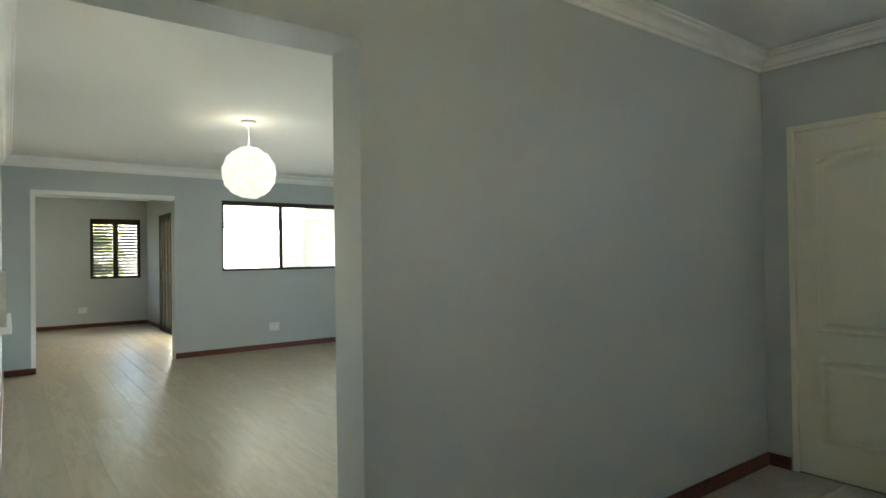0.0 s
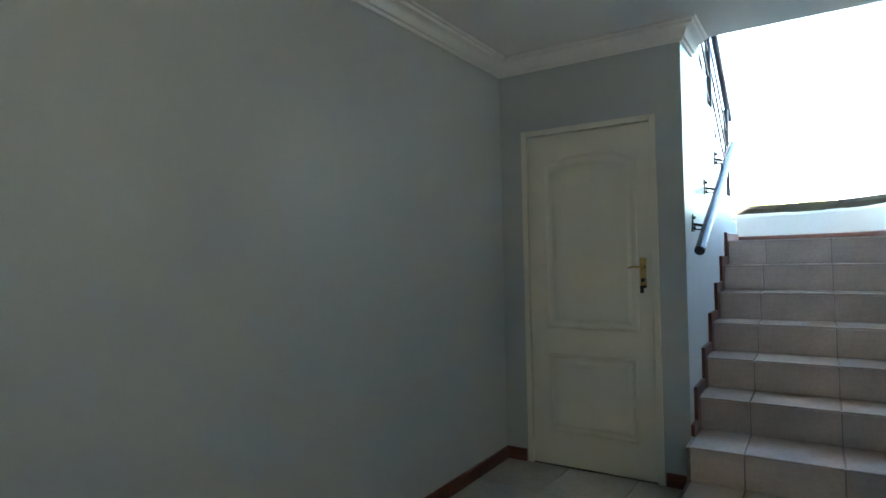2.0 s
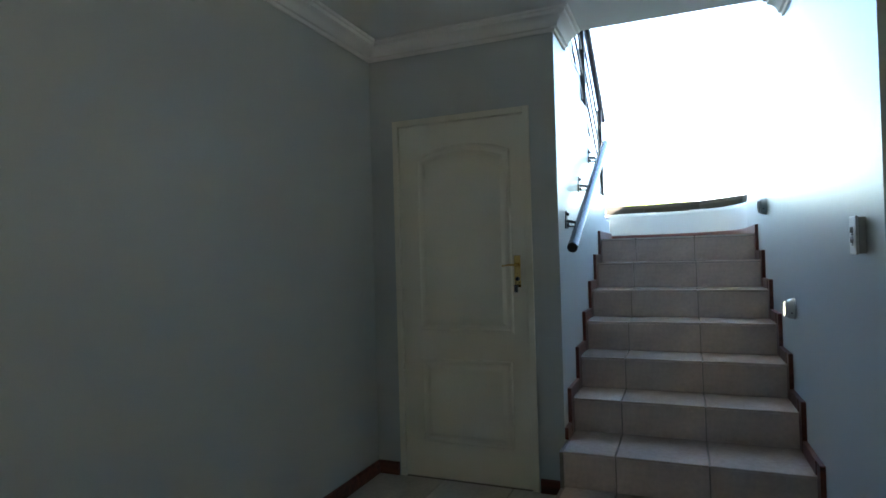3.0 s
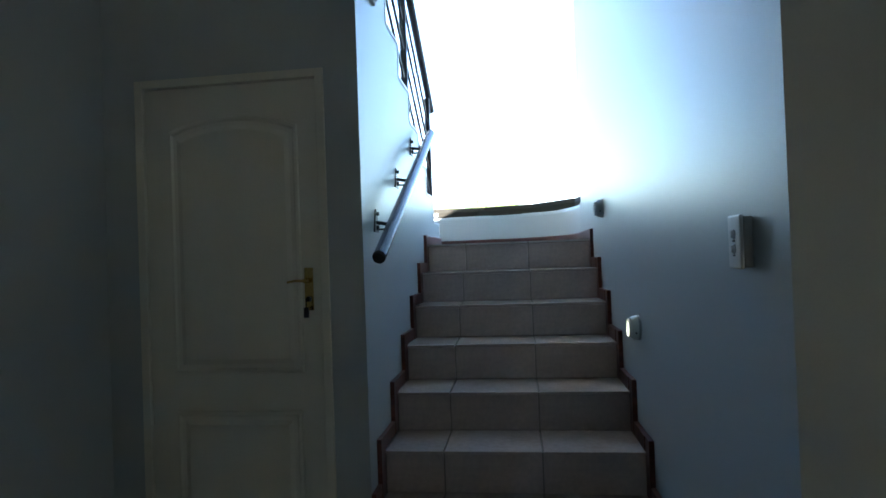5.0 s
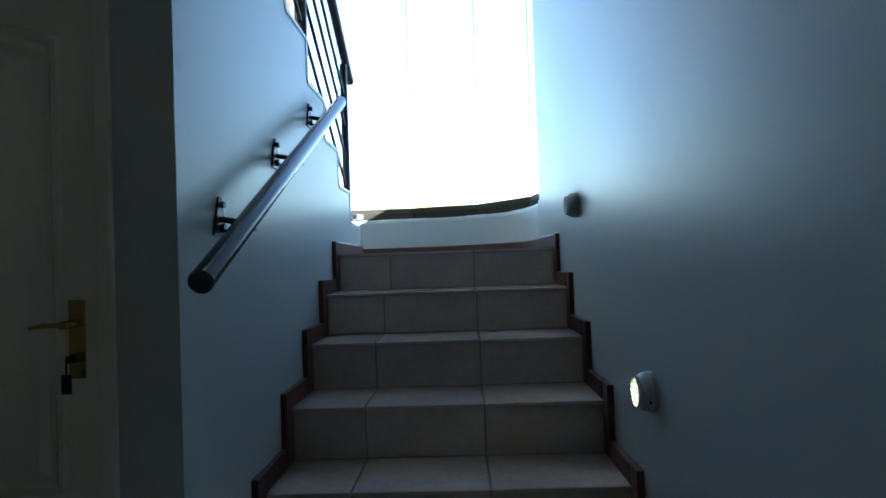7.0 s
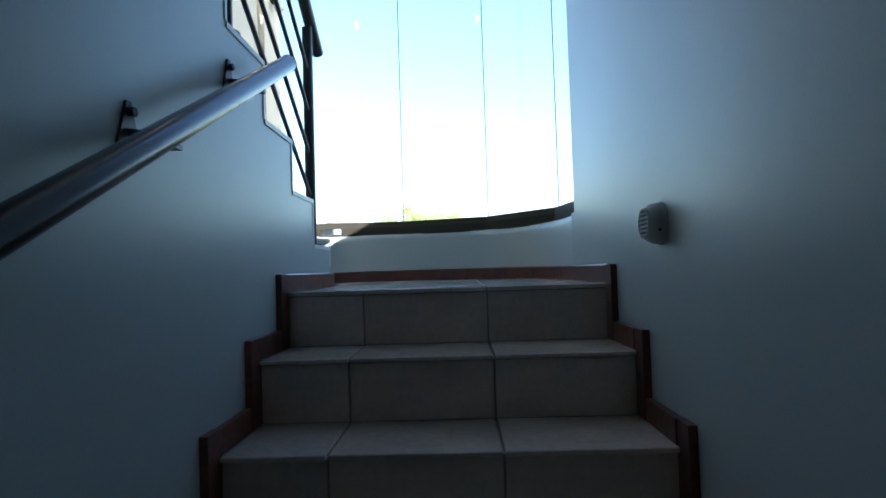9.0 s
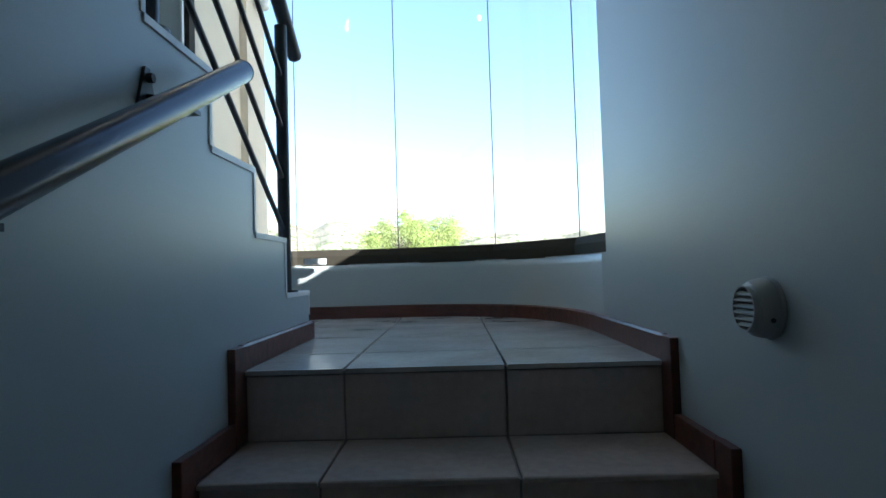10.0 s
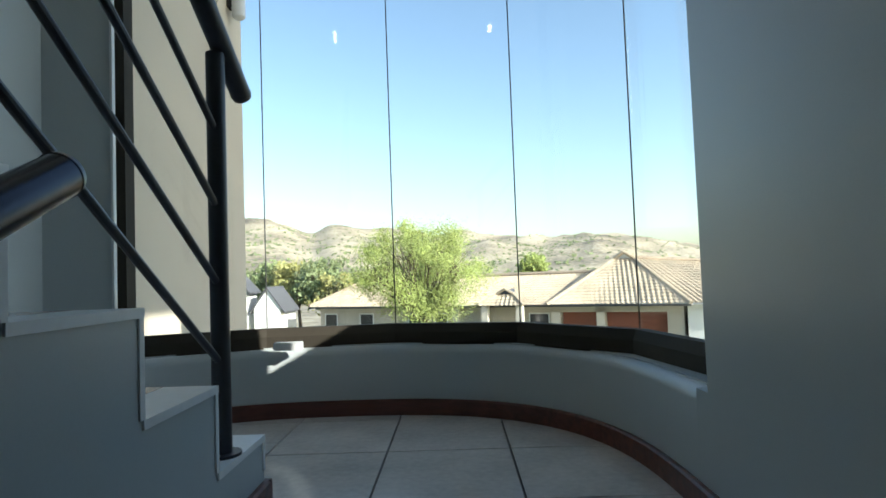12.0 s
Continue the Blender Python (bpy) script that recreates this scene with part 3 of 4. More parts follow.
for by in (0.395, 0.858, 1.318):
    c = ra + along * ((by - ra.y) / along.y)
    arm = part("bracket", join(rings([[(x, by - 0.040, c.z - 0.042), (x, by + 0.040, c.z - 0.042), (x, by + 0.007, c.z + 0.056), (x, by - 0.007, c.z + 0.056)] for x in (XL, XL + 0.006)]), tube((XL + 0.005, by, c.z), (c.x - 0.014, by, c.z - 0.012), 0.008, 10),
               tube((XL + 0.006, by, c.z - 0.03), (c.x - 0.02, by, c.z - 0.03), 0.004, 8), box(c.x - 0.02, c.x + 0.012, by - 0.012, by + 0.012, c.z - 0.033, c.z - 0.0245)), DARKST, hr, "black steel wall bracket")
    for dz in (0.036, -0.02):
        part("bolt", tube((XL + 0.006, by, c.z + dz), (XL + 0.017, by, c.z + dz), 0.009, 6), DARKST, arm)

# balustrade of the second flight
bal = thing("balustrade", -0.70, 2.295, 1.578, "dark steel stair balustrade with tube rail and thin rods", "balustrade")
BX, SL = -0.702, 0.628
post_ys = (2.295, 1.40, 0.50)
for k, py in enumerate(post_ys):
    foot = S2Z + R2 * math.floor((S2Y - py) / G2)
    top = 2.478 + SL * (2.295 - py) + 0.03
    p = part("post", tube((BX, py, foot), (BX, py, top), 0.0215, 20), DARKST, bal, smooth=True)
    part("foot_plate", join(tube((BX, py, foot), (BX, py, foot + 0.007), 0.042, 20)), DARKST, p)
def on_slope(y, z0):
    return (BX, y, z0 + 0.66 * (2.295 - y))
part("top_rail", tube((BX + 0.012, 2.425, 2.452), (BX + 0.012, 0.3, 2.452 + SL * 2.125), 0.0255, 24), DARKST, bal, smooth=True)
part("end_cap", tube((BX + 0.012, 2.425, 2.452), (BX + 0.012, 2.434, 2.4464), 0.0265, 24, 0.024), DARKST, bal, smooth=True)
for z0 in (1.785, 1.963, 2.142, 2.32):
    part("rod", tube(on_slope(2.285, z0), on_slope(0.30, z0), 0.0085, 10), DARKST, bal, smooth=True)

# round louvred step lights on the right wall
def step_light(y, z, lit):
    wx = wall_x(y)
    g = thing("step_light", wx, y, z, "round white louvred step light, lit" if lit else "round grey louvred step light, unlit", "wall light", "step lights")
    m = Matrix.Translation((wx, y, z)) @ Matrix.Rotation(radians(-90), 4, "Y")
    part("backplate", moved(lathe([(0.052, 0), (0.053, 0.004), (0.051, 0.008)], 32), m), GREYPL, g, smooth=True)
    part("body", moved(lathe([(0.050, 0.0082), (0.0495, 0.018), (0.047, 0.028), (0.042, 0.035), (0.036, 0.037)], 32), m), PLAST if lit else GREYPL, g, smooth=True)
    part("lens", moved(lathe([(0.035, 0.0372), (0.034, 0.0385)], 32), m), STEPGLOW if lit else DARKST, g, "glowing warm lens" if lit else "dark lens")
    for k in range(6):
        dz = -0.026 + k * 0.0104
        half = math.sqrt(0.035 ** 2 - dz ** 2)
        slat = ([(-0.0385, s * half, dz + o) if q == 0 else (-0.0445, s * half, dz - 0.004 + o) for q in (0, 1) for s in (-1, 1) for o in (0, 0.0022)],
                [(0, 1, 3, 2), (4, 6, 7, 5), (0, 2, 6, 4), (1, 5, 7, 3), (0, 4, 5, 1), (2, 3, 7, 6)])
        part("louvre", moved(slat, Matrix.Translation((wx, y, z))), PLAST if lit else GREYPL, g)
    ring = [(0.035, 0.037), (0.038, 0.037), (0.0385, 0.045), (0.0355, 0.045)]
    part("rim", moved(rings([[(r * math.cos(a), r * math.sin(a), h) for r, h in ring] for a in [2 * math.pi * i / 32 for i in range(33)]], caps=False), m), PLAST if lit else GREYPL, g, smooth=True)
    for a in (100, 250):
        part("screw", moved(tube((0.049 * math.cos(radians(a)), 0.049 * math.sin(radians(a)), 0.02), (0.0515 * math.cos(radians(a)), 0.0515 * math.sin(radians(a)), 0.02), 0.004, 8), m), DARKST, g)
    return g


step_light(0.475, 0.998, True)
step_light(1.282, 1.556, False)

# double light switch
SWX, SWY, SWZ = wall_x(-0.668), -0.668, 1.330
sw = thing("light_switch", SWX, SWY, SWZ, "white two-lever light switch on the grey wall", "switch")
part("backing_box", box(SWX - 0.020, SWX, SWY - 0.034, SWY + 0.034, SWZ - 0.056, SWZ + 0.056), GREYPL, sw, bevel=0.003)
part("cover_plate", box(SWX - 0.029, SWX - 0.0202, SWY - 0.037, SWY + 0.037, SWZ - 0.060, SWZ + 0.060), PLAST, sw, bevel=0.004)
for dz in (0.017, -0.015):
    at = Matrix.Translation((SWX - 0.029, SWY, SWZ + dz)) @ Matrix.Rotation(radians(-90), 4, "Y")
    part("lever_ring", moved(lathe([(0.0115, 0), (0.0108, 0.0012)], 20), at), GREYPL, sw)
    part("lever", moved(lathe([(0.0095, 0.0012), (0.009, 0.004), (0.006, 0.0075)], 20), at), TRIM, sw, smooth=True)
    part("lever_mark", box(SWX - 0.0305, SWX - 0.0292, SWY - 0.006, SWY + 0.006, SWZ + dz - 0.0165, SWZ + dz - 0.013), DARKST, sw)

# pendant bulb over the landing
pend = thing("pendant_light", -0.71, 2.07, 3.570, "small lit pendant bulb hanging over the landing", "lamp")
part("bulb", moved(lathe([(0.003, -0.02), (0.009, -0.014), (0.012, -0.004), (0.012, 0.006), (0.010, 0.02), (0.012, 0.045)], 20), Matrix.Translation((-0.71, 2.07, 3.600))), BULB, pend, "glowing bulb", smooth=True)
part("socket", tube((-0.71, 2.07, 3.646), (-0.71, 2.07, 3.700), 0.018, 16), PLAST, pend)
part("cord", tube((-0.71, 2.07, 3.700), (-0.71, 2.07, TOP), 0.003, 8), DARKST, pend)

# ---- things: living room and the room beyond ----
globe = thing("pendant_lamp", -5.1, -1.835, 1.86, "lit globe pendant of overlapping white petals", "lamp")
GC = Vector((-5.1, -1.835, 2.09))
petal, N = mesh_of("petal", lathe([(0.064, -0.004), (0.060, 0.008), (0.038, 0.024), (0.006, 0.028)], 7), SHADE), 62
for i in range(N):
    zz = 1 - 2 * (i + 0.5) / N
    a = i * 2.399963
    d = Vector((math.sqrt(1 - zz * zz) * math.cos(a), math.sqrt(1 - zz * zz) * math.sin(a), zz))
    piece("petal", petal, globe, Matrix.Translation(GC + d * 0.196) @ d.to_track_quat("Z", "Y").to_matrix().to_4x4() @ Matrix.Rotation(radians(12), 4, "X"))
part("inner_globe", moved(lathe([(0.188 * math.cos(radians(a)), 0.188 * math.sin(radians(a))) for a in range(-88, 89, 11)], 24), Matrix.Translation(GC)), SHADE, globe, smooth=True)
part("cord", tube(GC + Vector((0, 0, 0.2)), (GC.x, GC.y, 2.52), 0.004, 8), TRIM, globe)
part("canopy", moved(lathe([(0.065, 0.0), (0.065, -0.018), (0.05, -0.03)], 20), Matrix.Translation((GC.x, GC.y, 2.539))), PLAST, globe, smooth=True)

def socket(x, y, z, name="wall_socket"):
    g = thing(name, x, y, z, "white plastic double wall socket", "socket", "wall sockets")
    part("plate", box(x, x + 0.012, y - 0.075, y + 0.075, z - 0.06, z + 0.06), PLAST, g, bevel=0.003)
    for dy in (-0.035, 0.035):
        part("outlet", box(x + 0.0115, x + 0.0145, y + dy - 0.024, y + dy + 0.024, z - 0.03, z + 0.02), TRIM, g)
        part("rocker", box(x + 0.0115, x + 0.0155, y + dy - 0.01, y + dy + 0.01, z + 0.028, z + 0.046), TRIM, g)
    return g


socket(FAR, -0.47, 0.378)
socket(BK, -2.37, 0.40)

# sliding window of the living room
w1 = thing("window_1", FAR - 0.1, 0.0, WIN[2], "wide sliding window in a dark bronze aluminium frame", "window", kind="structure")
y0, y1, z0, z1 = WIN
for nm, g in (("top_frame", box(FAR - 0.09, FAR - 0.02, y0, y1, z1 - 0.06, z1)), ("bottom_frame", box(FAR - 0.09, FAR - 0.02, y0, y1, z0, z0 + 0.035)),
              ("side_frame", box(FAR - 0.09, FAR - 0.02, y0, y0 + 0.03, z0 + 0.035, z1 - 0.06)), ("side_frame", box(FAR - 0.09, FAR - 0.02, y1 - 0.03, y1, z0 + 0.035, z1 - 0.06))):
    part(nm, g, ALU, w1)
for my in (-0.34, 0.60):
    part("stile", box(FAR - 0.085, FAR - 0.03, my - 0.02, my + 0.02, z0 + 0.035, z1 - 0.06), ALU, w1)
for a, b in ((y0 + 0.03, -0.36), (-0.32, 0.58), (0.62, y1 - 0.03)):
    pn = part("pane", box(FAR - 0.06, FAR - 0.054, a, b, z0 + 0.035, z1 - 0.06), GLASS, w1)
    pn.visible_shadow = False
structure("window_sill_living", box(FAR - 0.02, FAR + 0.03, y0 - 0.02, y1 + 0.02, z0 - 0.03, z0 - 0.001), PAINT, "painted window sill", "sill")

# shuttered window of the back room
w2 = thing("window_2", BK - 0.1, -1.9, W2[2], "dark framed window with closed louvre shutters", "window", kind="structure")
y0, y1, z0, z1 = W2
ym = (y0 + y1) / 2
for nm, g in (("top_frame", box(BK - 0.09, BK + 0.01, y0, y1, z1 - 0.07, z1)), ("bottom_frame", box(BK - 0.09, BK + 0.01, y0, y1, z0, z0 + 0.05)), ("side_frame", box(BK - 0.09, BK + 0.01, y0, y0 + 0.05, z0 + 0.05, z1 - 0.07)),
              ("side_frame", box(BK - 0.09, BK + 0.01, y1 - 0.05, y1, z0 + 0.05, z1 - 0.07)), ("middle_stile", box(BK - 0.09, BK + 0.01, ym - 0.04, ym + 0.04, z0 + 0.05, z1 - 0.07))):
    part(nm, g, ALU, w2)
for a, b in ((y0 + 0.05, ym - 0.04), (ym + 0.04, y1 - 0.05)):
    for k in range(17):
        zc = z0 + 0.085 + k * (z1 - z0 - 0.18) / 16
        part("slat", ([(BK - 0.075, y, zc + 0.027 + o) for y in (a, b) for o in (0, 0.006)] + [(BK - 0.025, y, zc - 0.021 + o) for y in (a, b) for o in (0, 0.006)],
             [(0, 1, 3, 2), (4, 6, 7, 5), (0, 4, 5, 1), (2, 3, 7, 6), (1, 5, 7, 3), (0, 2, 6, 4)]), ALU, w2)

# patio door with its leaves stacked
pd = thing("door_patio", -11.3, PY, FZ, "sliding patio door leaves stacked in a dark aluminium frame", "door", kind="structure")
part("top_track", box(SD[0], SD[1], PY - 0.05, PY + 0.045, 2.09, 2.15), ALU, pd)
part("bottom_track", box(SD[0], SD[1], PY - 0.05, PY + 0.045, FZ, FZ + 0.02), ALU, pd)
for k, x0 in enumerate((SD[0], SD[0] + 0.21, SD[0] + 0.42, SD[0] + 0.63, SD[0] + 0.84)):
    out = 0.05 - 0.004 * k
    lf = part("stile", box(x0, x0 + 0.07, PY - out, PY + 0.03, FZ + 0.02, 2.09), ALU, pd)
    if k in (2, 4):
        part("handle", box(x0 + 0.02, x0 + 0.045, PY - out - 0.03, PY - out, 0.95, 1.12), DARKST, lf, bevel=0.004)
for z0, z1 in ((FZ + 0.02, FZ + 0.10), (2.02, 2.09)):
    part("rail", box(SD[0] + 0.07, SD[0] + 0.84, PY - 0.008, PY + 0.028, z0, z1), ALU, pd)
gp = part("pane", box(SD[0] + 0.07, SD[0] + 0.84, PY + 0.009, PY + 0.015, FZ + 0.10, 2.02), GLASS, pd)
gp.visible_shadow = False

# serving counter on the side wall
kc = thing("kitchen_counter", -4.9, -3.55, 0.93, "pale stone counter with a cream tiled upstand", "counter")
part("worktop", box(-5.5, -4.3, -3.57, -3.495, 0.93, 0.97), TRIM, kc, bevel=0.006)
part("upstand", box(-5.45, -4.35, -3.57, -3.52, 0.9705, 1.30), FTILE, kc)

# patio seen through the living room window
structure("wall_patio_end", box(-11.0, -10.8, 0.757, 3.2, -0.1, 2.10), WHITEW, "white patio wall", "wall")
col = thing("patio_column", -10.5, 1.379, -0.05, "pale block column of the patio", "column")
for k in range(8):
    part("block", box(-10.65, -10.35, 1.069, 1.689, -0.05 + k * 0.3, 0.24 + k * 0.3), PALEBR, col)
structure("ceiling_patio", box(-13.0, FAR - 0.2, PY + 0.051, 3.4, 2.36, 2.49), WHITEW, "white patio soffit", "ceiling")
structure("floor_patio", box(-14.0, FAR - 0.2, PY + 0.051, 3.4, -0.15, -0.04), PALEBR, "pale patio paving", "floor")
structure("wall_patio_beam", box(-12.99, -12.8, PY + 0.06, 3.4, 1.99, 2.358), WHITEW, "white patio beam", "beam")
# flat panel that glows to whiten the window view and light the room
structure("backdrop_patio", box(-13.2, -13.1, -1.0, 3.4, -0.04, 1.99), BACKGLOW, "glowing white panel standing in for the bright outside", "backdrop")

# ---- outside ----
GZ = -2.5
EL = np.array([(-70, 40), (-35, 70), (-22, 110), (-17.5, 110), (-16, 102), (-14.8, 90), (-13.4, 84), (-12, 96), (-10.5, 99), (-8, 92), (-4, 78), (2, 72), (4, 69), (9, 67), (13.3, 66), (17, 58), (20, 45), (23, 33), (28, 30), (40, 45), (70, 35)], float)


def terrain():
    radii = [3, 8, 14, 20, 30, 45, 65, 90, 120, 150, 185, 225, 270, 320, 380, 440, 500, 560, 620, 680, 740, 900, 1400, 3000, 4500]
    azs = np.arange(0, 360, 0.5)
    v, f = [], []
    for r in radii:
        for a in azs:
            s = (a + 180) % 360 - 180
            ridge = np.interp(s, EL[:, 0], EL[:, 1]) / 1023 * 700 + 2
            t = min(1, max(0, (r - 110) / 590))
            rise = ridge * (t ** 1.3) if r <= 700 else ridge * max(0, 1 - (r - 700) / 900)
            x, y = r * math.sin(radians(a)), r * math.cos(radians(a))
            rough = noise.fractal(Vector((x / 60, y / 60, 3)), 1.0, 2.0, 5) * 9 * min(1, max(0, (r - 130) / 250)) if r < 1000 else 0
            near = -0.2 + (GZ + 0.2) * min(1, max(0, (r - 5) / 14))
            v.append((x, y, near + rise + rough))
    n = len(azs)
    for i in range(len(radii) - 1):
        for j in range(n):
            k = (j + 1) % n
            f.append((i * n + j, i * n + k, (i + 1) * n + k, (i + 1) * n + j))
    f.append(tuple(range(n))[::-1])
    return v, f


ground = structure("ground", terrain(), HILL, "lawn and dry tawny hills in the distance", "ground", smooth=True)
structure("lawn", prism([(-30, 12), (30, 12), (30, 40), (-30, 40)], GZ - 0.3, GZ + 0.05), LAWN, "green lawn between the houses", "lawn")
# wing of the house beside the bay
structure("wall_wing", join(box(-2.2, -1.78, 3.1, 5.3, -0.6, 6.0), box(-1.78, -1.72, 4.86, 5.3, -0.6, 6.0)), PLASTER, "beige plastered outer wall of the house", "wall")

lantern = thing("wall_lantern", -1.72, 5.06, 3.86, "ribbed glass wall lantern on the beige outer wall", "lantern")
part("backplate", box(-1.7195, -1.70, 5.02, 5.10, 3.94, 4.14), ALU, lantern, bevel=0.004)
part("glass", moved(lathe([(0.03, 0.0)] + [(0.045 + 0.004 * (k % 2), 0.012 + k * 0.014) for k in range(14)] + [(0.03, 0.21)], 20), Matrix.Translation((-1.645, 5.06, 3.86))), PLAST, lantern, "pale ribbed glass cylinder", smooth=True)
part("cap", moved(lathe([(0.056, 0.0), (0.056, 0.02), (0.02, 0.045)], 20), Matrix.Translation((-1.645, 5.06, 4.071))), ALU, lantern, smooth=True)
part("arm", tube((-1.70, 5.06, 4.10), (-1.645, 5.06, 4.10), 0.012, 10), ALU, lantern)


def tiled_slope(a, b, c, d, course=0.30, wave=0.22):
    """Roof face from eave a-b to ridge d-c, with lapped courses and rolls."""
    a, b, c, d = (Vector(p) for p in (a, b, c, d))
    n = (b - a).cross(d - a).normalized()
    if n.z < 0:
        n = -n
    rows = max(2, round(((d - a).length + (c - b).length) / 2 / course))
    cols = max(4, round(max((b - a).length, (c - d).length) / wave * 4))
    secs, v, f = [], [], []
    for i in range(rows):
        for e, lift in ((i / rows, 0.018), ((i + 1) / rows, 0.0)):
            l, r = a.lerp(d, e), b.lerp(c, e)
            span = (r - l).length
            for j in range(cols + 1):
                u = j / cols
                p = l.lerp(r, u) + n * (lift + 0.026 * math.sin(u * span / wave * 2 * math.pi))
                v.append(tuple(p))
    w = cols + 1
    for i in range(2 * rows - 1):
        for j in range(cols):
            f.append((i * w + j, i * w + j + 1, (i + 1) * w + j + 1, (i + 1) * w + j))
    return v, f


def ridge_line(p, q, r=0.11):
    return tube(p, q, r, 8)


nh = thing("neighbour_house", 2.0, 29, GZ, "low house with tan tiled hip roofs and timber garage doors", "house")
FL, FR = (4.0, 28.0, 0.26), (10.13, 28.0, 0.28)
BR = (7.1, 39.0, 2.50)
part("wall", join(box(-9.4, 4.5, 28.6, 34, GZ, 0.2)), GREIGE, nh)
part("garage_wall", join(box(4.3, 4.5, 28.5, 29.0, GZ, 0.2), box(6.13, 6.52, 28.5, 29.0, GZ, 0.2), box(9.13, 9.8, 28.5, 29.0, GZ, 0.2), box(4.5, 9.13, 28.5, 29.0, -0.12, 0.2), box(4.3, 9.8, 29.4, 38, GZ, 0.2)), GREIGE, nh)
part("pillar", box(4.05, 4.47, 28.4, 28.499, GZ, -0.12), PALEBR, nh)
part("pillar", box(6.15, 6.50, 28.4, 28.499, GZ, -0.12), PALEBR, nh)
for x0, x1 in ((4.5, 6.13), (6.52, 9.13)):
    gd = part("garage_door", box(x0, x1, 28.9, 28.95, GZ, -0.12), GARAGE, nh, "red-brown timber garage door")
    for k in range(7):
        part("board", box(x0 + 0.02, x1 - 0.02, 28.87, 28.9, GZ + 0.03 + k * 0.335, GZ + 0.34 + k * 0.335), GARAGE, gd)
part("side_wall", box(9.95, 15.0, 28.4, 36, GZ, 0.2), WHITEW, nh, "white rendered side wing")
sw2 = part("window", box(10.75, 11.0, 28.36, 28.4, -0.45, 0.0), DARKW, nh)
part("gutter", box(-9.72, 4.15, 27.93, 28.02, 0.16, 0.25), DARKST, nh)
part("gutter", box(4.15, 10.13, 27.93, 28.02, 0.16, 0.25), DARKST, nh)
part("soffit", join(box(-9.65, 4.4, 28.02, 34, 0.2, 0.24), box(4.4, 14.9, 28.02, 38, 0.2, 0.24)), TRIM, nh)
# left wing roof
part("front_roof", tiled_slope((-9.7, 28.0, 0.26), (5.2, 28.0, 0.26), (7.0, 31.2, 1.66), (-8.0, 31.2, 1.58)), ROOFT, nh, "sunlit tan clay roof tiles")
part("hip_roof", tiled_slope((-9.7, 34.4, 0.26), (-9.7, 28.0, 0.26), (-8.0, 31.2, 1.58), (-8.0, 31.25, 1.58)), ROOFT, nh)
part("rear_roof", tiled_slope((7.0, 34.4, 0.26), (-9.7, 34.4, 0.26), (-8.0, 31.25, 1.58), (7.0, 31.25, 1.66)), ROOFT, nh)
# garage roof
part("garage_front_roof", tiled_slope(FL, FR, (7.5, 30.8, 2.28), (6.7, 30.8, 2.28)), ROOFT, nh)
part("garage_left_roof", tiled_slope((4.15, 39.0, 0.26), FL, (6.7, 30.8, 2.28), BR), ROOFT, nh)
part("garage_right_roof", tiled_slope(FR, (15.4, 28.2, 0.28), (15.4, 33.5, 1.55), (7.5, 30.8, 2.28)), ROOFT, nh)
part("garage_rear_roof", tiled_slope((7.5, 30.8, 2.28), (15.4, 33.5, 1.55), (15.4, 39, 1.0), BR), ROOFT, nh)
part("gablet", ([(6.72, 30.78, 2.28), (7.48, 30.78, 2.28), (7.1, 30.74, 2.54), (6.7, 31.4, 2.28), (7.5, 31.4, 2.28), (7.1, 31.4, 2.56)], [(0, 1, 2), (3, 5, 4), (0, 2, 5, 3), (1, 4, 5, 2), (0, 3, 4, 1)]), TRIM, nh)
for p, q in ((FL, (6.7, 30.8, 2.30)), (FR, (7.5, 30.8, 2.30)), ((6.65, 30.7, 2.30), (7.1, 30.65, 2.60)), ((7.1, 30.65, 2.60), (7.55, 30.7, 2.30))):
    part("ridge_cap", ridge_line(p, q, 0.10), ROOFT, nh)
for p, q in (((-9.7, 28.0, 0.30), (-8.0, 31.2, 1.62)), ((-8.0, 31.2, 1.63), (7.0, 31.2, 1.71)), ((7.5, 30.8, 2.3), (15.4, 33.5, 1.6))):
    part("ridge_cap", ridge_line(p, q, 0.10), RIDGE, nh)
# porch gable
part("porch_roof", tiled_slope((0.85, 27.3, 0.28), (3.1, 27.3, 0.28), (2.35, 28.1, 0.78), (1.6, 28.1, 0.78)), ROOFT, nh)
part("porch_side_roof", tiled_slope((0.85, 29.0, 0.28), (0.85, 27.3, 0.28), (1.6, 28.1, 0.78), (1.98, 29.6, 0.95)), ROOFT, nh)
part("porch_side_roof", tiled_slope((3.1, 27.3, 0.28), (3.1, 29.0, 0.28), (1.98, 29.6, 0.95), (2.35, 28.1, 0.78)), ROOFT, nh)
part("porch_gablet", ([(1.6, 28.08, 0.78), (2.35, 28.08, 0.78), (1.98, 28.04, 1.0), (1.6, 28.5, 0.78), (2.35, 28.5, 0.78), (1.98, 29.4, 1.0)], [(0, 1, 2), (3, 5, 4), (0, 2, 5, 3), (1, 4, 5, 2), (0, 3, 4, 1)]), SLATE, nh, "dark vented gablet")
for p, q in (((1.55, 28.0, 0.80), (1.98, 27.98, 1.03)), ((1.98, 27.98, 1.03), (2.4, 28.0, 0.80)), ((0.85, 27.3, 0.30), (1.6, 28.1, 0.80)), ((3.1, 27.3, 0.30), (2.35, 28.1, 0.80))):
    part("ridge_cap", ridge_line(p, q, 0.07), ROOFT, nh)
for px in (1.15, 2.85):
    part("porch_post", box(px - 0.15, px + 0.15, 27.4, 27.7, GZ, 0.3), PALEBR, nh)
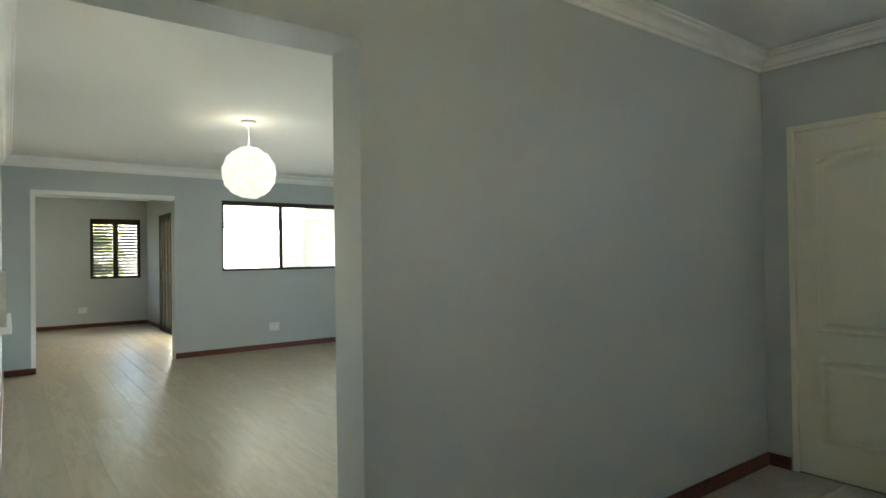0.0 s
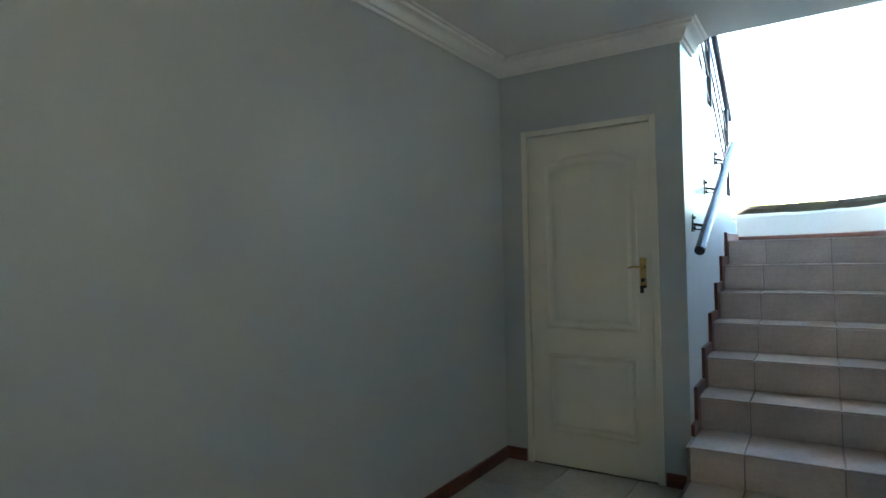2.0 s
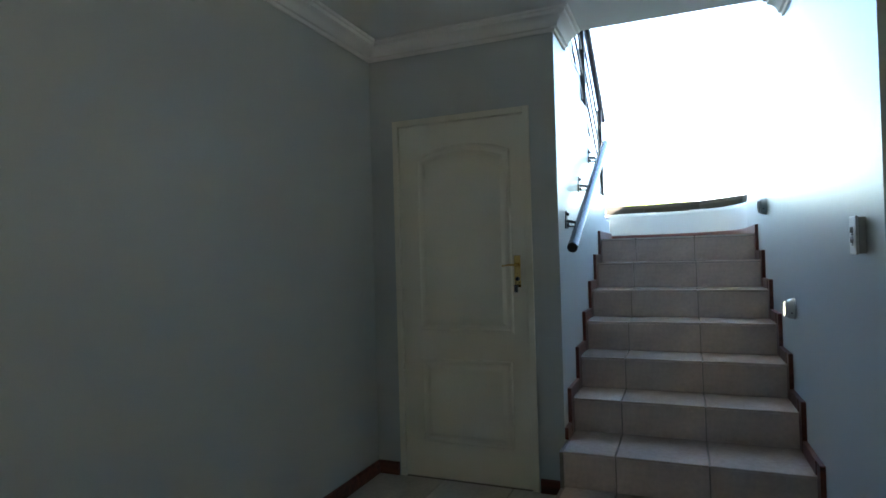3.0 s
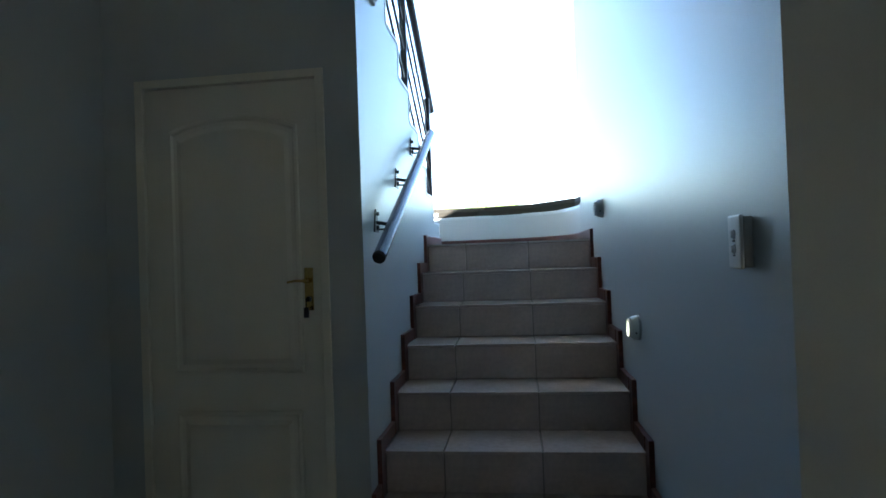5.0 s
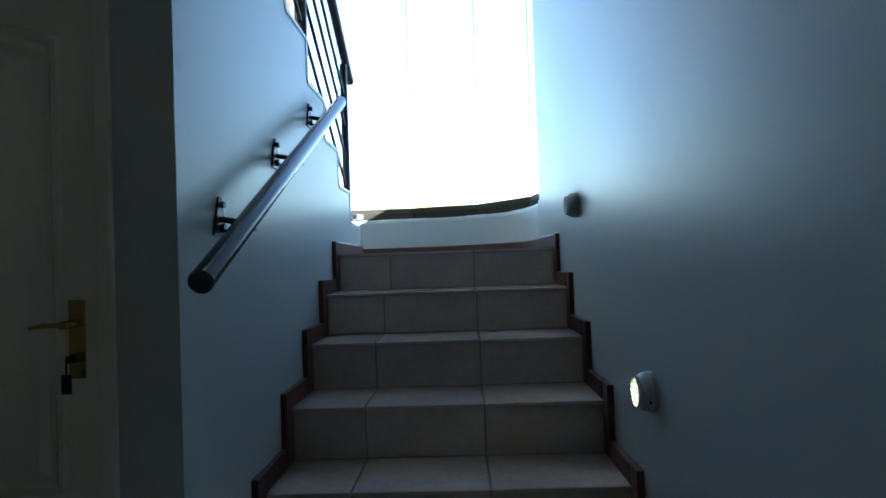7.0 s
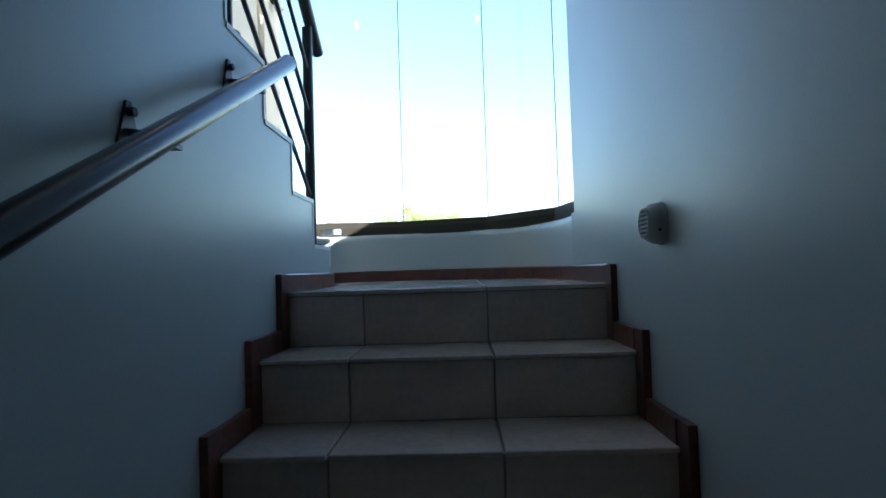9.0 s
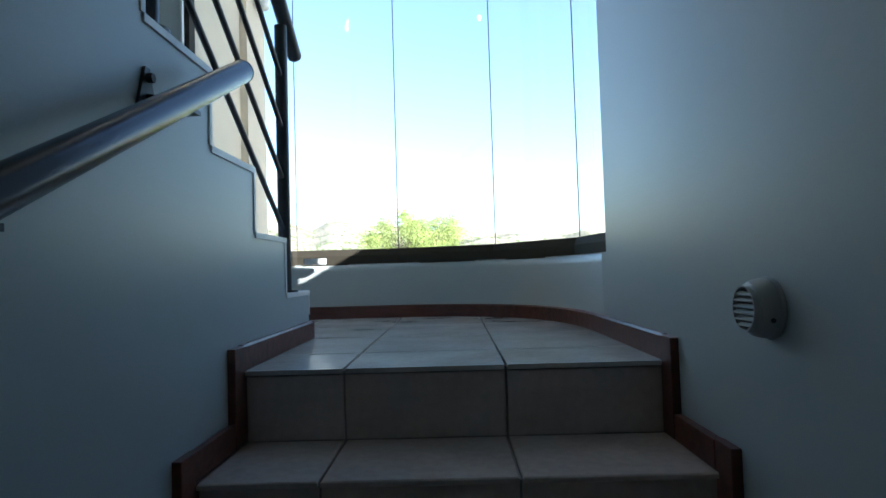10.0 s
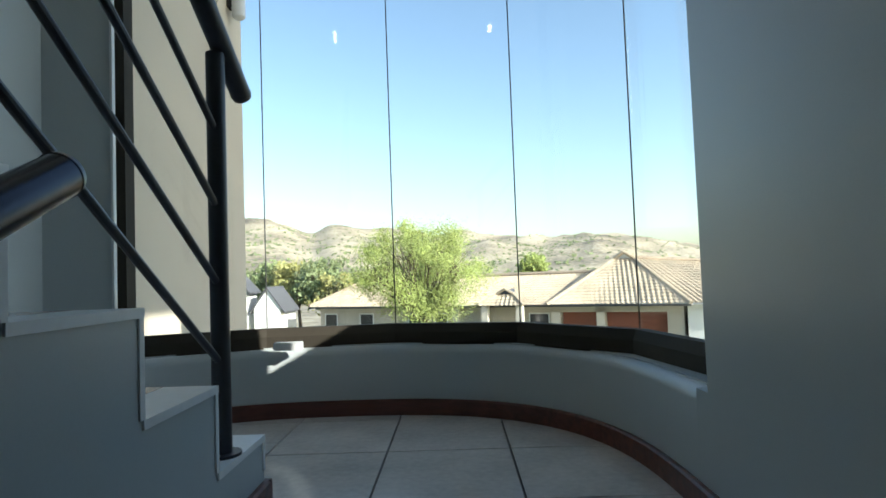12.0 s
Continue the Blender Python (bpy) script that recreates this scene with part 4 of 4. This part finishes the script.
for x0, x1 in ((-9.0, -8.24), (-6.66, -5.85), (-3.6, -2.83), (-2.05, -1.39), (3.0, 3.9)):
    wn = part("window", box(x0, x1, 28.56, 28.60, -1.35, -0.2), DARKW, nh)
    part("frame", join(box(x0 - 0.05, x1 + 0.05, 28.545, 28.56, -0.2, -0.15), box(x0 - 0.05, x0, 28.545, 28.56, -1.35, -0.2), box(x1, x1 + 0.05, 28.545, 28.56, -1.35, -0.2)), TRIM, wn)
for x0 in (-2.6, -0.9, 0.6):
    part("porch_post", box(x0, x0 + 0.3, 28.2, 28.5, GZ, 0.2), PALEBR, nh)
# the house stands turned a little away from the stairwell
nh.matrix_basis = Matrix.Translation((4.0, 28.0, 0.15)) @ Matrix.Rotation(radians(-25), 4, "Z") @ Matrix.Translation((-4.0, -28.0, 0)) @ nh.matrix_basis


def gable_house(x0, x1, y0, y1, eave, peak, label):
    g = thing("gable_house", (x0 + x1) / 2, (y0 + y1) / 2, GZ, label, "house", "white gabled houses")
    xm = (x0 + x1) / 2
    v = [(x, y, z) for y in (y0, y1) for x, z in ((x0, GZ), (x1, GZ), (x1, eave), (xm, peak), (x0, eave))]
    part("wall", (v, [(0, 1, 2, 3, 4), (9, 8, 7, 6, 5), (0, 5, 6, 1), (1, 6, 7, 2), (2, 7, 8, 3), (3, 8, 9, 4), (4, 9, 5, 0)]), WHITEW, g)
    for s, xe in ((-1, x0), (1, x1)):
        a, b = (xm, peak + 0.04), (xe + s * 0.25, eave - 0.25 * (peak - eave) / (xm - x0) + 0.04)
        part("roof", ([(x, y, z + o) for o in (0, 0.1) for y in (y0 - 0.12, y1) for x, z in (a, b)], [(0, 1, 3, 2), (4, 6, 7, 5), (0, 4, 5, 1), (2, 3, 7, 6), (1, 5, 7, 3), (0, 2, 6, 4)]), SLATE, g, "dark grey roof")
    return g


gable_house(-14.5, -11.85, 33.5, 35.2, 1.5, 2.95, "white house with a steep dark grey gable roof")
gable_house(-11.45, -9.95, 33.5, 36.5, 0.45, 1.5, "smaller white gabled house beside the first")
structure("boundary_wall", box(-10.2, -6.6, 29.5, 29.7, GZ, -0.4), WHITEW, "white boundary wall", "wall")


def tree(x, y, z, height, radius, mat, count, seed, size=0.13, stems=1, flat=0.8):
    rng = random.Random(seed)
    g = thing("tree", x, y, z, "leafy yellow-green tree with fine branches" if mat == LEAF else "dense green garden tree", "tree")
    crown_z = z + height - radius * flat
    limbs = []
    for s in range(stems):
        fork = Vector((x + rng.uniform(-0.3, 0.3), y + rng.uniform(-0.3, 0.3), z + (height - 2 * radius * flat) * 0.9 + 0.2))
        limbs.append(tube((x + rng.uniform(-0.1, 0.1) * (stems - 1), y, z), fork, 0.13 * height / 5, 8, 0.08 * height / 5))
        for k in range(14):
            a, e = rng.uniform(0, 6.28), rng.uniform(0.1, 1.4)
            tip = Vector((x, y, crown_z)) + Vector((math.cos(a) * math.cos(e), math.sin(a) * math.cos(e), math.sin(e) * flat - 0.25)) * radius * 0.75
            mid = fork.lerp(tip, 0.5) + Vector((rng.uniform(-.2, .2), rng.uniform(-.2, .2), 0.15))
            limbs += [tube(fork, mid, 0.05 * height / 5, 6, 0.03 * height / 5), tube(mid, tip, 0.03 * height / 5, 5, 0.01)]
            for _ in range(5):
                twig = tip + Vector((rng.uniform(-1, 1), rng.uniform(-1, 1), rng.uniform(0, 1))) * radius * 0.3
                limbs.append(tube(mid.lerp(tip, rng.uniform(0.3, 1)), twig, 0.012, 4, 0.004))
    part("trunk", join(*limbs), BARK, g)
    clumps = []
    while len(clumps) < 75:
        d = Vector((rng.uniform(-1, 1), rng.uniform(-1, 1), rng.uniform(-1, 1)))
        if 0.35 < d.length < 1:
            clumps.append((Vector((x, y, crown_z)) + Vector((d.x, d.y, d.z * flat)) * radius, rng.uniform(0.16, 0.34) * radius))
    v, f = [], []
    for _ in range(count):
        c, s = rng.choice(clumps)
        p = c + Vector((rng.gauss(0, 0.42), rng.gauss(0, 0.42), rng.gauss(0, 0.36))) * s
        u = Vector((rng.gauss(0, 1), rng.gauss(0, 1), rng.gauss(0, 1))).normalized()
        w = u.orthogonal().normalized() * size * rng.uniform(0.3, 0.6)
        u = u * size * rng.uniform(0.6, 1.1)
        o = len(v)
        v += [tuple(p - u), tuple(p + w), tuple(p + u), tuple(p - w)]
        f.append((o, o + 1, o + 2, o + 3))
    me = bpy.data.meshes.new("crown")
    me.from_pydata(v, [], f)
    me.materials.append(mat)
    ob = new("crown", me)
    ob.parent = g
    ob.matrix_parent_inverse = g.matrix_basis.inverted()
    return g


tree(-1.45, 21.5, GZ, 6.25, 2.45, LEAF, 46000, 5, 0.042, 3, 0.68)
tree(-9.0, 41, GZ, 6.0, 2.2, LEAFD, 4500, 6, 0.16)
tree(-11.6, 44, GZ, 6.0, 2.2, LEAFM, 4500, 7, 0.16)
tree(-13.8, 46, GZ, 5.8, 2.0, LEAFD, 4500, 8, 0.16)
tree(-7.4, 38.5, GZ, 4.7, 1.9, LEAFM, 3500, 9, 0.14)
tree(-16.5, 50, GZ, 5.9, 2.0, LEAFD, 4000, 10, 0.16)
tree(9.0, 70, GZ, 6.4, 1.8, LEAF, 2500, 11, 0.22)
tree(-16.0, -2.6, -0.2, 3.4, 1.6, LEAFM, 3000, 12, 0.12)
rng = random.Random(31)
v, f = [], []
for _ in range(2400):
    r, a = rng.uniform(130, 640), radians(rng.uniform(-27, 30))
    x, y = r * math.sin(a), r * math.cos(a)
    hit, place, normal, _i = ground.ray_cast((x, y, 500), (0, 0, -1))
    if not hit:
        continue
    s = rng.uniform(0.35, 1.3)
    for _ in range(10):
        p = place + Vector((rng.gauss(0, 0.5), rng.gauss(0, 0.5), abs(rng.gauss(0.3, 0.3)))) * s
        u = Vector((rng.gauss(0, 1), rng.gauss(0, 1), rng.gauss(0, 1))).normalized() * s * 0.5
        w = u.orthogonal().normalized() * s * 0.45
        o = len(v)
        v += [tuple(p - u), tuple(p + w), tuple(p + u), tuple(p - w)]
        f.append((o, o + 1, o + 2, o + 3))
me = bpy.data.meshes.new("hillside_bushes")
me.from_pydata(v, [], f)
me.materials.append(LEAFD)
tagged(new("hillside_bushes", me), "scattered dark green bushes on the dry hills", "bushes", kind="stuff")

# ---- pieces: tiles and planks ----
J = 0.0025
# first flight: three tiles to a tread and to a riser
cols = ((XL + 0.019, -0.4), (-0.4, 0.0), (0.0, XR + 0.024))
for w0, w1 in cols:
    w = w1 - w0 - 2 * J
    risers = mesh_of("riser_tile", moved(slab_geo(w, RISE - 0.016, 0.010, 0.0015), Matrix.Rotation(radians(90), 4, "X")), TILE)
    treads = mesh_of("tread_tile", slab_geo(w, GOING + 0.012, 0.0115, 0.003), TILE)
    wide = mesh_of("tread_tile", slab_geo(w, step_y(3) + 0.02, 0.0115, 0.003), TILE)
    for k in range(1, 9):
        piece("riser_tile", risers, stairs, Matrix.Translation((w0 + J, step_y(k) + 0.012, (k - 1) * RISE + 0.0005)))
        if k < 8:
            piece("tread_tile", wide if k < 3 else treads, stairs, Matrix.Translation((w0 + J, step_y(k), k * RISE)))
# landing
ys = [1.737, 2.022, 2.455, 2.885, 3.31, 3.73]
xs = [-2.0, -1.6, -1.2, -0.8, -0.4, 0.0, 0.42]
region = [(X2L, 2.47), (X2L, 1.739), (XR - 0.001, 1.739), (XR - 0.001, 2.36)] + BAY[1:-1]
for y0, y1 in zip(ys, ys[1:]):
    for x0, x1 in zip(xs, xs[1:]):
        if x1 < XL + 0.05 and y1 < 2.47:
            continue
        lo = max(x0, XL + 0.0165) if y1 < 2.47 else x0
        poly = clip_convex([(lo + 0.0035, y0 + 0.0035), (x1 - 0.0035, y0 + 0.0035), (x1 - 0.0035, y1 - 0.0035), (lo + 0.0035, y1 - 0.0035)], region)
        if len(poly) > 2:
            part("tile", prism(poly, LAND - 0.0115, LAND), FTILE, landing)
# foyer floor
foyer = bpy.data.objects["floor_foyer"]
tile = mesh_of("tile", slab_geo(0.4 - 2 * J, 0.4 - 2 * J, 0.0115, 0.002), FTILE)
for i in range(12):
    for j in range(16):
        x, y = WX + i * 0.4, WY - 0.4 * (j + 1)
        if not (x > XL - 0.05 and y > -0.3 and x < XR):
            piece("tile", tile, foyer, Matrix.Translation((x + J, y + J, FZ)))
living = bpy.data.objects["floor_living"]
plank = mesh_of("plank", slab_geo(1.2 - 0.0008, 0.19 - 0.0008, 0.0115, 0.0008), LAMI)
rng = random.Random(4)
for j in range(26):
    x = WX - 0.03 - rng.uniform(0.0, 1.1)
    while x > -12.5:
        piece("plank", plank, living, Matrix.Translation((max(x - 1.2, BK), -3.6 + j * 0.19, FZ)))
        x -= 1.2
